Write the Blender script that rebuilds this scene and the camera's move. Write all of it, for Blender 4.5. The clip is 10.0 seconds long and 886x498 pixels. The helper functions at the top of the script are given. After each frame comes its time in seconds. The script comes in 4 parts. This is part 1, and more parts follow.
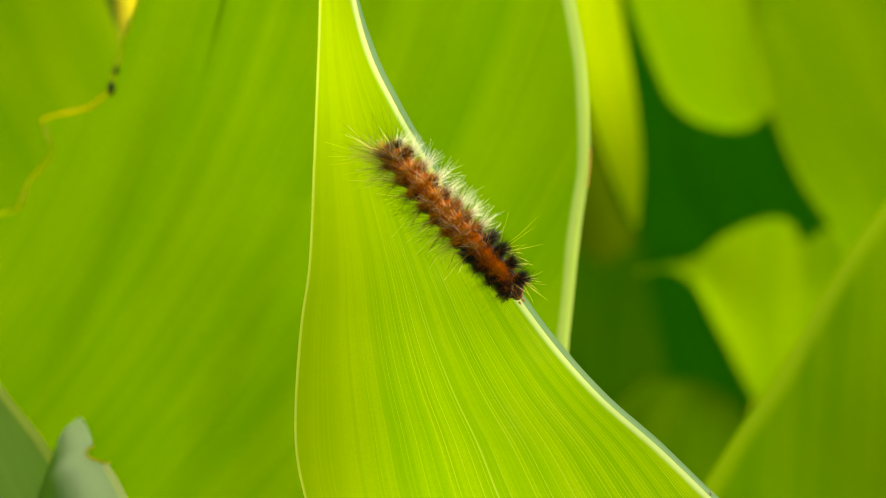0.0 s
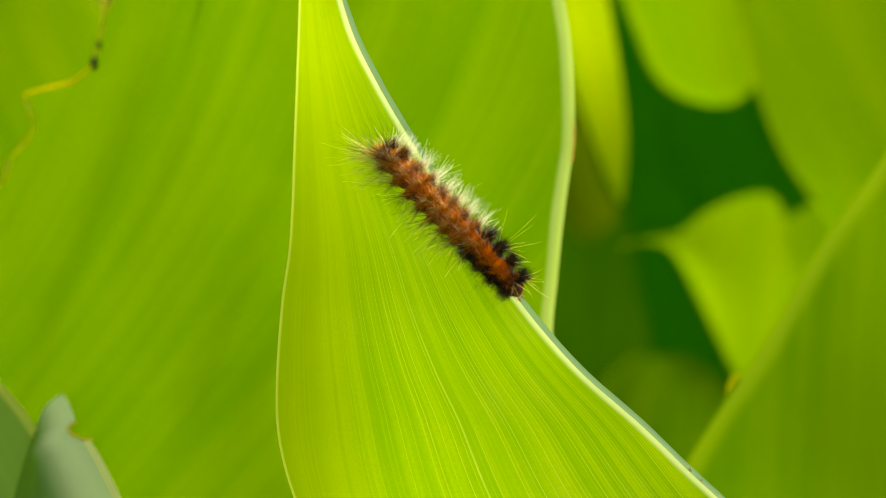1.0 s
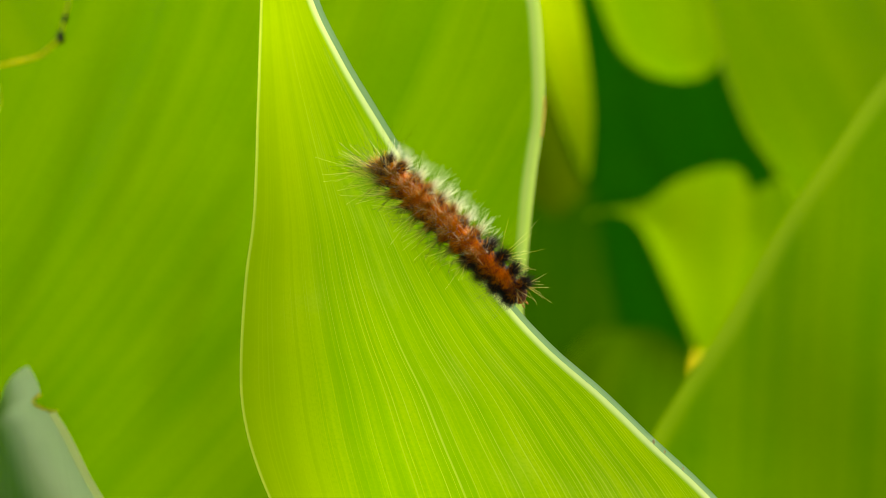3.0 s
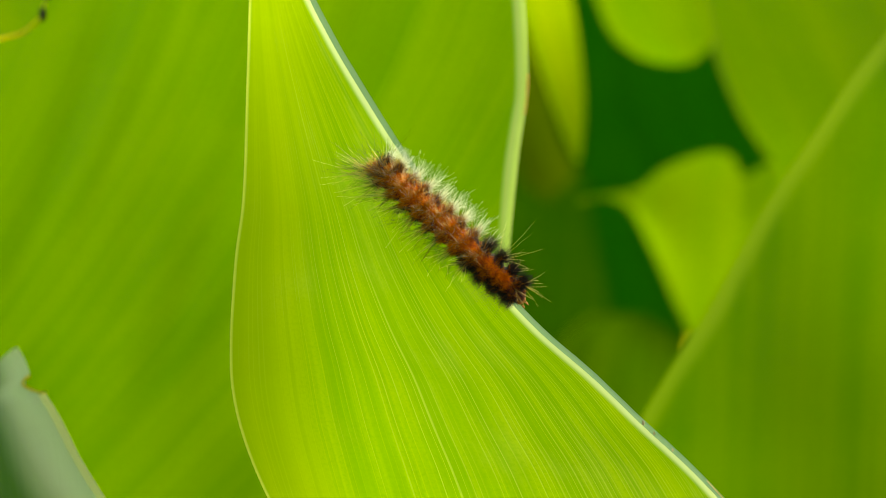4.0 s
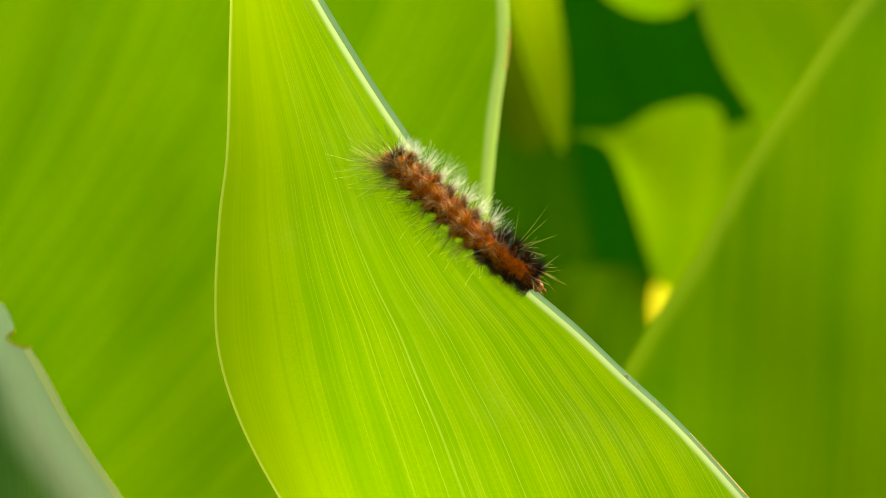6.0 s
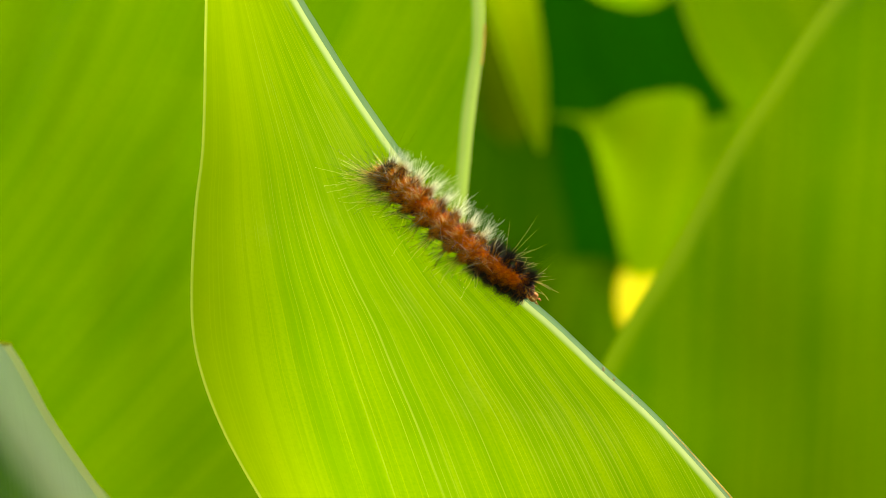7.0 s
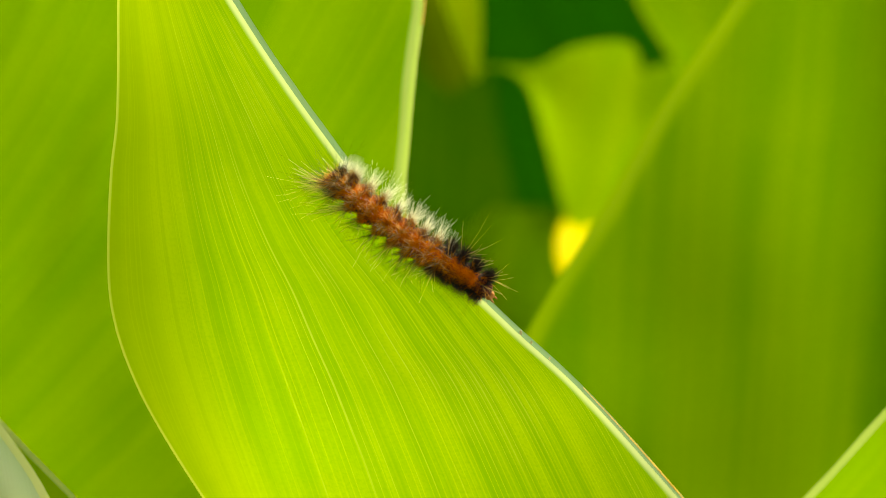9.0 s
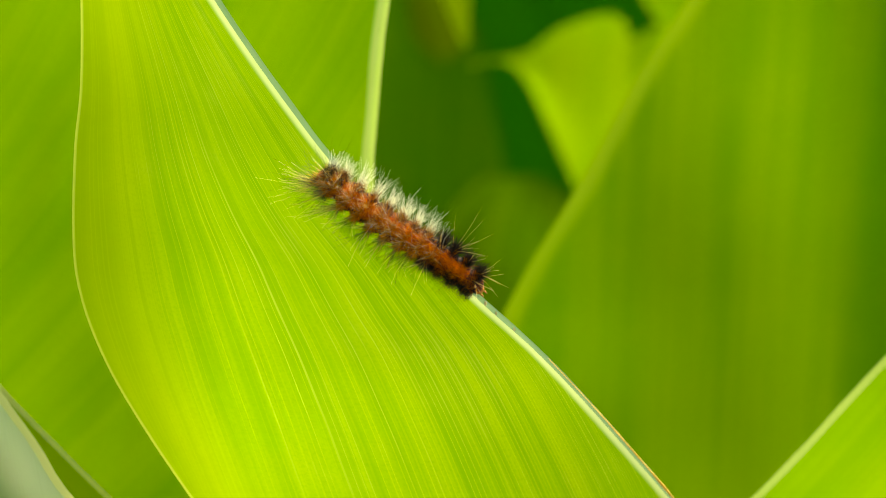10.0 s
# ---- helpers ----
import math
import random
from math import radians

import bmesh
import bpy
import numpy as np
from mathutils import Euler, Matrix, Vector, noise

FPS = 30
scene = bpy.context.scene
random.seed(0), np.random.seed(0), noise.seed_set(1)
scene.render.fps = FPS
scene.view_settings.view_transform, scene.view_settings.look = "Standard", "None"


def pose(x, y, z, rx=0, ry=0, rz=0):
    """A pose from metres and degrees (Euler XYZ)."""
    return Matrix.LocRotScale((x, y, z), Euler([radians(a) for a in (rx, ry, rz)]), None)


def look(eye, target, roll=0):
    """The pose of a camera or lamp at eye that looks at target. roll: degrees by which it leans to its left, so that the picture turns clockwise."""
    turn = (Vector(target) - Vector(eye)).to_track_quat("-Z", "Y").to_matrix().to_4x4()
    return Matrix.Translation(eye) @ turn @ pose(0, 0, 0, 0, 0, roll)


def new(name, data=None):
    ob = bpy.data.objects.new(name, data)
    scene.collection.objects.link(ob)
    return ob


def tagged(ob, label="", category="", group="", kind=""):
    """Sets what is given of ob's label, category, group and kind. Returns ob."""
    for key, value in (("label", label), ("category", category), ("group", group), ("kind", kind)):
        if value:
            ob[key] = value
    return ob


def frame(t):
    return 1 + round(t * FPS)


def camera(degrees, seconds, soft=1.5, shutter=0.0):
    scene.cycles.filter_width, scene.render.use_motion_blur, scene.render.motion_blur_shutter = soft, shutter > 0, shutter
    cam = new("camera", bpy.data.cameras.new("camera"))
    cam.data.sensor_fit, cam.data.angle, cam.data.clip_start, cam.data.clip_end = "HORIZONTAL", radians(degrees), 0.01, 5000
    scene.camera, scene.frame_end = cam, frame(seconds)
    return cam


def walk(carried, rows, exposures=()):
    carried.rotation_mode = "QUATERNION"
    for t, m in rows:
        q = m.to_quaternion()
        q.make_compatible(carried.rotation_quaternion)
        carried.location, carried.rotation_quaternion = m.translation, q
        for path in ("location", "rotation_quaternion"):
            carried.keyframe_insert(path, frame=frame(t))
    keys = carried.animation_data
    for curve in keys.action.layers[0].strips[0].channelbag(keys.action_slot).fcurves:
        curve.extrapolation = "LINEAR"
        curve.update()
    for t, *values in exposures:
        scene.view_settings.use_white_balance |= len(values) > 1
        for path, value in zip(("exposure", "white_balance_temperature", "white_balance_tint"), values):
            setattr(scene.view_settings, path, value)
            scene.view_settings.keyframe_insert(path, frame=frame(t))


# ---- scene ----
cam = camera(35, 10.0, soft=0.8)
cam.data.dof.use_dof = True
cam.data.dof.focus_distance = 0.236
cam.data.dof.aperture_fstop = 8.0


def aim(x, y, z, yaw, pitch):
    """Level camera: yaw to the right and pitch upwards, in degrees."""
    return pose(x, y, z, 90 + pitch, 0, -yaw)


walk(cam, [
    (0.00, aim(0.0000, -0.2350, 0.9000, -1.76, -6.24)),
    (0.50, aim(0.0000, -0.2350, 0.9000, -1.63, -6.63)),
    (1.00, aim(0.0000, -0.2350, 0.9000, -1.15, -7.22)),
    (1.50, aim(0.0000, -0.2350, 0.9000, -0.82, -7.74)),
    (2.00, aim(0.0000, -0.2350, 0.9000, -0.31, -7.94)),
    (2.50, aim(0.0000, -0.2350, 0.9000, 0.00, -8.00)),
    (4.00, aim(0.0000, -0.2350, 0.9000, 0.58, -8.86)),
    (4.50, aim(0.0000, -0.2350, 0.9000, 0.65, -9.09)),
    (5.00, aim(0.0000, -0.2350, 0.9000, 0.73, -9.64)),
    (5.50, aim(0.0000, -0.2350, 0.9000, 1.07, -10.36)),
    (7.00, aim(0.0000, -0.2350, 0.9000, 2.08, -11.08)),
    (7.50, aim(0.0010, -0.2350, 0.9006, 2.95, -11.45)),
    (8.00, aim(0.0024, -0.2350, 0.9013, 3.04, -12.11)),
    (8.50, aim(0.0039, -0.2350, 0.9022, 3.16, -12.41)),
    (9.00, aim(0.0055, -0.2350, 0.9030, 4.00, -13.44)),
    (9.50, aim(0.0072, -0.2350, 0.9040, 4.33, -14.43)),
    (10.00, aim(0.0090, -0.2350, 0.9050, 4.02, -14.91)),
], exposures=[(0.0, 1.50, 8500, 8), (2.5, 1.44, 8000, 7), (4.0, 1.38, 7700, 6), (5.0, 1.38, 7700, 6), (5.5, 1.42, 7800, 6), (7.0, 1.48, 8000, 7), (8.0, 1.52, 8400, 8), (9.0, 1.60, 8900, 9), (9.5, 1.55, 8400, 8), (10.0, 1.62, 8500, 8)])

# ---- daylight: sun behind the leaves, high and to the right ----
world = bpy.data.worlds.new("daylight")
scene.world = world
world.use_nodes = True
wn = world.node_tree
sky = wn.nodes.new("ShaderNodeTexSky")
sky.sky_type = "NISHITA"
sky.sun_disc = False
SUN_WAY = Vector((-0.55, -0.47, -0.69)).normalized()
sky.sun_elevation = math.asin(-SUN_WAY.z)
sky.sun_rotation = math.atan2(-SUN_WAY.x, -SUN_WAY.y)
sky.sun_intensity = 1.0
sky.air_density = 0.7
sky.dust_density = 4.0
wn.links.new(sky.outputs[0], wn.nodes["Background"].inputs[0])
wn.nodes["Background"].inputs[1].default_value = 0.15
sun_data = bpy.data.lights.new("sun", "SUN")
sun_data.energy = 3.6
sun_data.angle = radians(25)
sun_data.color = (1.0, 0.95, 0.84)
sun = new("sun", sun_data)
sun.matrix_world = look((0, 0, 3), Vector((0, 0, 3)) + SUN_WAY)


# ---- materials ----
class Nodes:
    """Short hand for building a node tree."""

    def __init__(self, name):
        self.mat = bpy.data.materials.new(name)
        self.mat.use_nodes = True
        self.tree = self.mat.node_tree
        self.tree.nodes.clear()
        self.out = self.tree.nodes.new("ShaderNodeOutputMaterial")

    def add(self, kind, **sockets):
        n = self.tree.nodes.new(kind)
        for k, v in sockets.items():
            self.put(n.inputs[k.replace("_", " ")], v)
        return n

    def put(self, socket, v):
        if isinstance(v, bpy.types.NodeSocket):
            self.tree.links.new(v, socket)
        else:
            socket.default_value = v

    def math(self, op, a, b=0.0, c=0.0):
        n = self.tree.nodes.new("ShaderNodeMath")
        n.operation = op
        for i, v in enumerate((a, b, c)):
            self.put(n.inputs[i], v)
        return n.outputs[0]

    def mix(self, fac, a, b):
        n = self.tree.nodes.new("ShaderNodeMix")
        n.data_type = "RGBA"
        self.put(n.inputs[0], fac)
        self.put(n.inputs[6], a)
        self.put(n.inputs[7], b)
        return n.outputs[2]

    def noise(self, vector, scale, detail=3.0, rough=0.55):
        n = self.add("ShaderNodeTexNoise", Vector=vector, Scale=scale, Detail=detail, Roughness=rough)
        return n.outputs[0]

    def ramp(self, v, lo, hi):
        n = self.tree.nodes.new("ShaderNodeMapRange")
        n.interpolation_type = "SMOOTHSTEP"
        self.put(n.inputs[0], v)
        n.inputs[1].default_value, n.inputs[2].default_value = lo, hi
        return n.outputs[0]


def rgb(r, g, b):
    return (r, g, b, 1.0)


def leaf_material(name, deep, fresh, light, through_share=0.6, vein=0.00078, vein_depth=0.35, gloss=0.42, waver=0.0012, bloom=0.0, bands=95.0, mid_share=0.35, mids=300.0, rims=(), fade=None, spec=0.18, pruina=(0.82, 0.95, 0.18, 1.0), bloom_depth=None):
    """Living leaf: fine parallel veins, broad streaks, light that comes through the blade.
    The UV map holds metres across the veins and metres along them; the map "edge" the way in from both edges.
    rims: edge (0 or 1), depth of the pale rim, colour, share."""
    n = Nodes(name)
    uv = n.add("ShaderNodeTexCoord").outputs["UV"]
    sep = n.add("ShaderNodeSeparateXYZ", Vector=uv)
    s, v = sep.outputs[0], sep.outputs[1]
    wob = n.noise(uv, 35.0, 2.0)
    s2 = n.math("ADD", s, n.math("MULTIPLY", wob, waver))

    def streak(across, along, detail):
        c = n.add("ShaderNodeCombineXYZ", X=n.math("MULTIPLY", s2, across), Y=n.math("MULTIPLY", v, along))
        return n.noise(c.outputs[0], 1.0, detail)

    broad = streak(bands, 3.5, 2.0)
    mid = streak(mids, 5.0, 2.0)
    thread = streak(1900.0, 14.0, 1.0)
    jit = n.math("MULTIPLY", n.noise(n.add("ShaderNodeCombineXYZ", X=n.math("MULTIPLY", s, 700.0)).outputs[0], 1.0, 2.0), vein * 1.6)
    wave = n.math("SINE", n.math("MULTIPLY", n.math("ADD", s2, jit), 2 * math.pi / vein))
    line = n.math("POWER", n.math("MULTIPLY_ADD", wave, 0.5, 0.5), 9.0)
    line = n.math("MULTIPLY", line, n.ramp(thread, 0.34, 0.66))
    rib = n.math("SINE", n.math("MULTIPLY", s2, 2 * math.pi / (vein * 11.3)))
    rib = n.math("POWER", n.math("MULTIPLY_ADD", rib, 0.5, 0.5), 120.0)
    grain = n.noise(uv, 1900.0, 3.0)
    blotch = n.noise(uv, 60.0, 3.0)
    lines = n.math("MAXIMUM", line, n.math("MULTIPLY", rib, n.math("MULTIPLY", n.ramp(mid, 0.4, 0.7), 0.5)))
    if rims or fade:
        em = n.tree.nodes.new("ShaderNodeUVMap")
        em.uv_map = "edge"
        es = n.add("ShaderNodeSeparateXYZ", Vector=em.outputs[0])
    if fade:
        share = n.math("DIVIDE", es.outputs[1], n.math("ADD", n.math("ADD", es.outputs[0], es.outputs[1]), 0.0001))
        lines = n.math("MULTIPLY", lines, n.math("MULTIPLY_ADD", n.ramp(share, 0.15, fade), 0.68, 0.32))
    body = n.mix(n.ramp(n.math("MULTIPLY_ADD", mid, mid_share, n.math("MULTIPLY", broad, 1 - mid_share)), 0.34, 0.64), deep, fresh)
    body = n.mix(n.math("MULTIPLY", n.ramp(blotch, 0.4, 0.75), 0.16), body, light)
    body = n.mix(n.math("MULTIPLY", n.ramp(thread, 0.48, 0.68), 0.28), body, deep)
    body = n.mix(n.math("MULTIPLY", n.ramp(grain, 0.4, 0.75), 0.3), body, deep)
    if rims:
        for side, depth, colour, share in rims:
            near = n.math("SUBTRACT", 1.0, n.ramp(n.math("MULTIPLY_ADD", blotch, depth * 0.5, es.outputs[side]), depth * 0.6, depth * 1.6))
            body = n.mix(n.math("MULTIPLY", near, share), body, colour)
    body = n.mix(n.math("MULTIPLY", lines, vein_depth), body, light)
    if bloom_depth:
        bloom = n.math("MULTIPLY", n.math("SUBTRACT", 1.0, n.ramp(es.outputs[0], bloom_depth * 0.5, bloom_depth * 1.5)), bloom)
    surface = n.mix(bloom, n.mix(0.3, body, rgb(0.03, 0.10, 0.003)), pruina)
    bump = n.add("ShaderNodeBump", Strength=0.18, Distance=0.00015,
                 Height=n.math("ADD", lines, n.math("MULTIPLY", grain, 0.4)))
    front = n.add("ShaderNodeBsdfPrincipled", Base_Color=surface, Roughness=gloss, Normal=bump.outputs[0])
    front.inputs["Specular IOR Level"].default_value = spec
    back = n.add("ShaderNodeBsdfTranslucent", Color=body, Normal=bump.outputs[0])
    m = n.add("ShaderNodeMixShader", Fac=through_share)
    n.put(m.inputs[1], front.outputs[0])
    n.put(m.inputs[2], back.outputs[0])
    n.put(n.out.inputs[0], m.outputs[0])
    return n.mat


def rim_material(name, pale, tint, brown=0.0, clear=0.45):
    """Thick pale leaf margin with faint stains."""
    n = Nodes(name)
    ob = n.add("ShaderNodeTexCoord").outputs["Object"]
    a = n.noise(ob, 260.0, 3.0)
    b = n.noise(ob, 45.0, 2.0)
    c = n.mix(n.ramp(a, 0.35, 0.7), tint, pale)
    c = n.mix(n.math("MULTIPLY", n.ramp(b, 0.56, 0.68), brown), c, rgb(0.24, 0.12, 0.03))
    front = n.add("ShaderNodeBsdfPrincipled", Base_Color=c, Roughness=0.5,
                  Normal=n.add("ShaderNodeBump", Strength=0.3, Distance=0.0002, Height=a).outputs[0])
    back = n.add("ShaderNodeBsdfTranslucent", Color=c)
    m = n.add("ShaderNodeMixShader", Fac=clear)
    n.put(m.inputs[1], front.outputs[0])
    n.put(m.inputs[2], back.outputs[0])
    n.put(n.out.inputs[0], m.outputs[0])
    return n.mat


def hair_material(name, root, tip, gloss=0.35, clear=0.0, spec=0.5):
    """Bristles: colour goes from root to tip along the UV map's height."""
    n = Nodes(name)
    uv = n.add("ShaderNodeTexCoord").outputs["UV"]
    v = n.add("ShaderNodeSeparateXYZ", Vector=uv).outputs[1]
    c = n.mix(v, root, tip)
    front = n.add("ShaderNodeBsdfPrincipled", Base_Color=c, Roughness=gloss)
    front.inputs["Specular IOR Level"].default_value = spec
    back = n.add("ShaderNodeBsdfTranslucent", Color=c)
    m = n.add("ShaderNodeMixShader", Fac=clear)
    n.put(m.inputs[1], front.outputs[0])
    n.put(m.inputs[2], back.outputs[0])
    n.put(n.out.inputs[0], m.outputs[0])
    return n.mat


def skin_material(name, back_colour, side_colour, spot, stripe=0.0016):
    """Caterpillar skin: an orange stripe down the back, dark mottled flanks."""
    n = Nodes(name)
    ob = n.add("ShaderNodeTexCoord").outputs["Object"]
    sep = n.add("ShaderNodeSeparateXYZ", Vector=ob)
    y = n.math("ABSOLUTE", sep.outputs[1])
    mott = n.noise(ob, 900.0, 3.0)
    edge = n.math("MULTIPLY_ADD", mott, 0.0014, y)
    flank = n.ramp(edge, stripe, stripe + 0.001)
    c = n.mix(flank, back_colour, side_colour)
    c = n.mix(n.math("MULTIPLY", n.ramp(n.noise(ob, 1500.0, 2.0), 0.55, 0.7), 0.7), c, spot)
    b = n.add("ShaderNodeBump", Strength=0.6, Distance=0.0003, Height=mott)
    p = n.add("ShaderNodeBsdfPrincipled", Base_Color=c, Roughness=0.65, Normal=b.outputs[0])
    p.inputs["Specular IOR Level"].default_value = 0.2
    n.put(n.out.inputs[0], p.outputs[0])
    return n.mat


def soil_material():
    n = Nodes("soil")
    ob = n.add("ShaderNodeTexCoord").outputs["Object"]
    a = n.noise(ob, 14.0, 6.0)
    b = n.noise(ob, 1.3, 3.0)
    c = n.mix(n.ramp(a, 0.35, 0.7), rgb(0.03, 0.022, 0.012), rgb(0.10, 0.07, 0.04))
    c = n.mix(n.ramp(b, 0.45, 0.6), c, rgb(0.035, 0.07, 0.015))
    p = n.add("ShaderNodeBsdfPrincipled", Base_Color=c, Roughness=0.95,
              Normal=n.add("ShaderNodeBump", Strength=0.8, Distance=0.02, Height=a).outputs[0])
    n.put(n.out.inputs[0], p.outputs[0])
    return n.mat


PALE = rgb(0.66, 0.78, 0.42)
# The wide yellow left rim also paints the sun's glow through the blade.
YOUNG = leaf_material("young_leaf", rgb(0.112, 0.280, 0.0), rgb(0.226, 0.386, 0.0), rgb(0.45, 0.58, 0.08), 0.70, vein=0.001, vein_depth=0.40, waver=0.0005, bands=110.0, mid_share=0.4, mids=300.0,
                      rims=((1, 0.014, rgb(0.320, 0.465, 0.0), 0.48), (0, 0.0012, PALE, 0.65), (1, 0.0005, rgb(0.58, 0.64, 0.12), 0.6)), fade=0.55)
FULL = leaf_material("full_grown_leaf", rgb(0.064, 0.180, 0.0), rgb(0.106, 0.232, 0.0), rgb(0.18, 0.32, 0.005), 0.60, vein_depth=0.28, bands=60.0, mid_share=0.3, rims=((0, 0.0014, rgb(0.30, 0.44, 0.12), 0.7),))
BLUE = leaf_material("bloomed_leaf", rgb(0.11, 0.28, 0.01), rgb(0.18, 0.36, 0.02), rgb(0.32, 0.48, 0.10), 0.40, vein_depth=0.2, bloom=0.72, bloom_depth=0.009, bands=120.0, rims=((0, 0.0060, rgb(0.72, 0.88, 0.46), 0.85),), pruina=rgb(0.94, 1.0, 0.40))
TEAL = leaf_material("teal_leaf", rgb(0.18, 0.40, 0.03), rgb(0.30, 0.50, 0.05), rgb(0.40, 0.56, 0.10), 0.5, vein_depth=0.2, bloom=0.25, bands=140.0)
MARGIN_LIME = leaf_material("lime_margin", rgb(0.78, 0.84, 0.08), rgb(0.84, 0.90, 0.14), rgb(0.88, 0.92, 0.24), 0.40, vein_depth=0.2)
# Deep shade between the leaves is put into this dark green.
SHADY = leaf_material("shade_dark_leaf", rgb(0.0, 0.062, 0.0), rgb(0.002, 0.082, 0.0), rgb(0.015, 0.11, 0.002), 0.35, vein_depth=0.15, gloss=0.7, spec=0.05)
# Darkened as well: OLIVE, DULL and DIM hold the gap's shade in their colours.
OLIVE = leaf_material("shade_olive_leaf", rgb(0.006, 0.058, 0.0), rgb(0.030, 0.098, 0.0), rgb(0.065, 0.130, 0.002), 0.5, vein_depth=0.15, gloss=0.7, spec=0.05)
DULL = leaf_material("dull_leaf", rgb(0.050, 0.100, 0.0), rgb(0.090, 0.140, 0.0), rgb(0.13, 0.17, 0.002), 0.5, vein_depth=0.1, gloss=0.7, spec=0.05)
DIM = leaf_material("shade_dim_leaf", rgb(0.040, 0.140, 0.0), rgb(0.090, 0.205, 0.0), rgb(0.15, 0.23, 0.002), 0.5, vein_depth=0.15, gloss=0.7, spec=0.05)
SUNNY = leaf_material("light_leaf", rgb(0.125, 0.30, 0.0), rgb(0.20, 0.37, 0.001), rgb(0.28, 0.44, 0.01), 0.64, vein_depth=0.3, bands=60.0, mid_share=0.2, rims=((0, 0.0010, rgb(0.34, 0.48, 0.05), 0.5),))
FRESH = leaf_material("fresh_leaf", rgb(0.24, 0.42, 0.0), rgb(0.38, 0.52, 0.001), rgb(0.5, 0.6, 0.03), 0.66, vein_depth=0.2)
NARROW = leaf_material("narrow_leaf", rgb(0.21, 0.38, 0.0), rgb(0.36, 0.50, 0.001), rgb(0.45, 0.57, 0.02), 0.62, vein_depth=0.2, bands=110.0)
CORNER = leaf_material("corner_leaf", rgb(0.14, 0.33, 0.0), rgb(0.21, 0.41, 0.001), rgb(0.30, 0.47, 0.01), 0.64, vein_depth=0.3)
STREAKED = leaf_material("streaked_leaf", rgb(0.040, 0.156, 0.0), rgb(0.118, 0.244, 0.0), rgb(0.170, 0.295, 0.003), 0.57, vein_depth=0.1, bands=42.0, mid_share=0.12, rims=((1, 0.0050, rgb(0.20, 0.34, 0.012), 0.75),))
BANDED = leaf_material("banded_leaf", rgb(0.055, 0.165, 0.0), rgb(0.12, 0.235, 0.0), rgb(0.18, 0.30, 0.003), 0.60, vein_depth=0.1, bands=42.0, mid_share=0.2, rims=((1, 0.002, rgb(0.22, 0.30, 0.02), 0.4),))
# Yellowing leaf; its brightness also holds the sunlight in the gap.
YELLOW = leaf_material("yellowing_sunlit_leaf", rgb(0.66, 0.60, 0.005), rgb(0.84, 0.78, 0.03), rgb(0.9, 0.86, 0.25), 0.6, vein_depth=0.2)
MARGIN_GREY = leaf_material("greyish_margin", rgb(0.12, 0.25, 0.11), rgb(0.18, 0.32, 0.16), rgb(0.34, 0.46, 0.24), 0.5, vein_depth=0.1, spec=0.3)
MARGIN_PALE = leaf_material("pale_margin", rgb(0.24, 0.40, 0.06), rgb(0.34, 0.50, 0.10), rgb(0.50, 0.62, 0.22), 0.6, vein_depth=0.3, spec=0.2)
MARGIN_WHITE = leaf_material("white_margin", rgb(0.98, 0.97, 0.24), rgb(0.98, 0.98, 0.30), rgb(0.98, 0.98, 0.36), 0.30, vein_depth=0.3, spec=0.3)
RIM_GREEN = rim_material("green_rim", rgb(0.55, 0.74, 0.10), rgb(0.42, 0.66, 0.04), 0.0, 0.65)
BITTEN = rim_material("bitten_rim", rgb(0.90, 0.82, 0.12), rgb(0.75, 0.66, 0.06), 0.35, 0.7)
DRIED = rim_material("dried_edge", rgb(0.80, 0.62, 0.14), rgb(0.60, 0.41, 0.05), 0.3)
SCAR = rim_material("scar", rgb(0.44, 0.42, 0.22), rgb(0.32, 0.29, 0.12), 0.3)
SPOT = rim_material("dark_spot", rgb(0.03, 0.03, 0.01), rgb(0.02, 0.015, 0.005), 0.0)
SKIN = skin_material("caterpillar_skin", rgb(0.40, 0.085, 0.001), rgb(0.020, 0.009, 0.005), rgb(0.06, 0.02, 0.006))
SKIN_FRONT = skin_material("caterpillar_front_skin", rgb(0.40, 0.085, 0.001), rgb(0.014, 0.008, 0.005), rgb(0.03, 0.01, 0.004), 0.0011)
SKIN_DARK = skin_material("caterpillar_dark_skin", rgb(0.10, 0.03, 0.012), rgb(0.02, 0.012, 0.008), rgb(0.02, 0.01, 0.006))
HEAD = skin_material("head_capsule", rgb(0.36, 0.15, 0.03), rgb(0.28, 0.10, 0.02), rgb(0.16, 0.06, 0.015))
HAIR_ORANGE = hair_material("orange_bristle", rgb(0.70, 0.165, 0.0), rgb(1.0, 0.45, 0.0), 0.5, 0.5, 0.05)
HAIR_BROWN = hair_material("brown_bristle", rgb(0.12, 0.045, 0.008), rgb(0.52, 0.23, 0.045), 0.5, 0.4, 0.08)
HAIR_BLACK = hair_material("black_bristle", rgb(0.012, 0.010, 0.008), rgb(0.025, 0.019, 0.012), 0.4, 0.0, 0.1)
HAIR_WHITE = hair_material("white_bristle", rgb(0.76, 0.80, 0.60), rgb(0.97, 1.0, 0.88), 0.3, 0.72, 0.25)
HAIR_YELLOW = hair_material("straw_bristle", rgb(0.70, 0.50, 0.08), rgb(0.95, 0.86, 0.42), 0.25, 0.5)
LEG = rim_material("leg_skin", rgb(0.34, 0.22, 0.12), rgb(0.16, 0.08, 0.03), 0.0)
SOIL = soil_material()


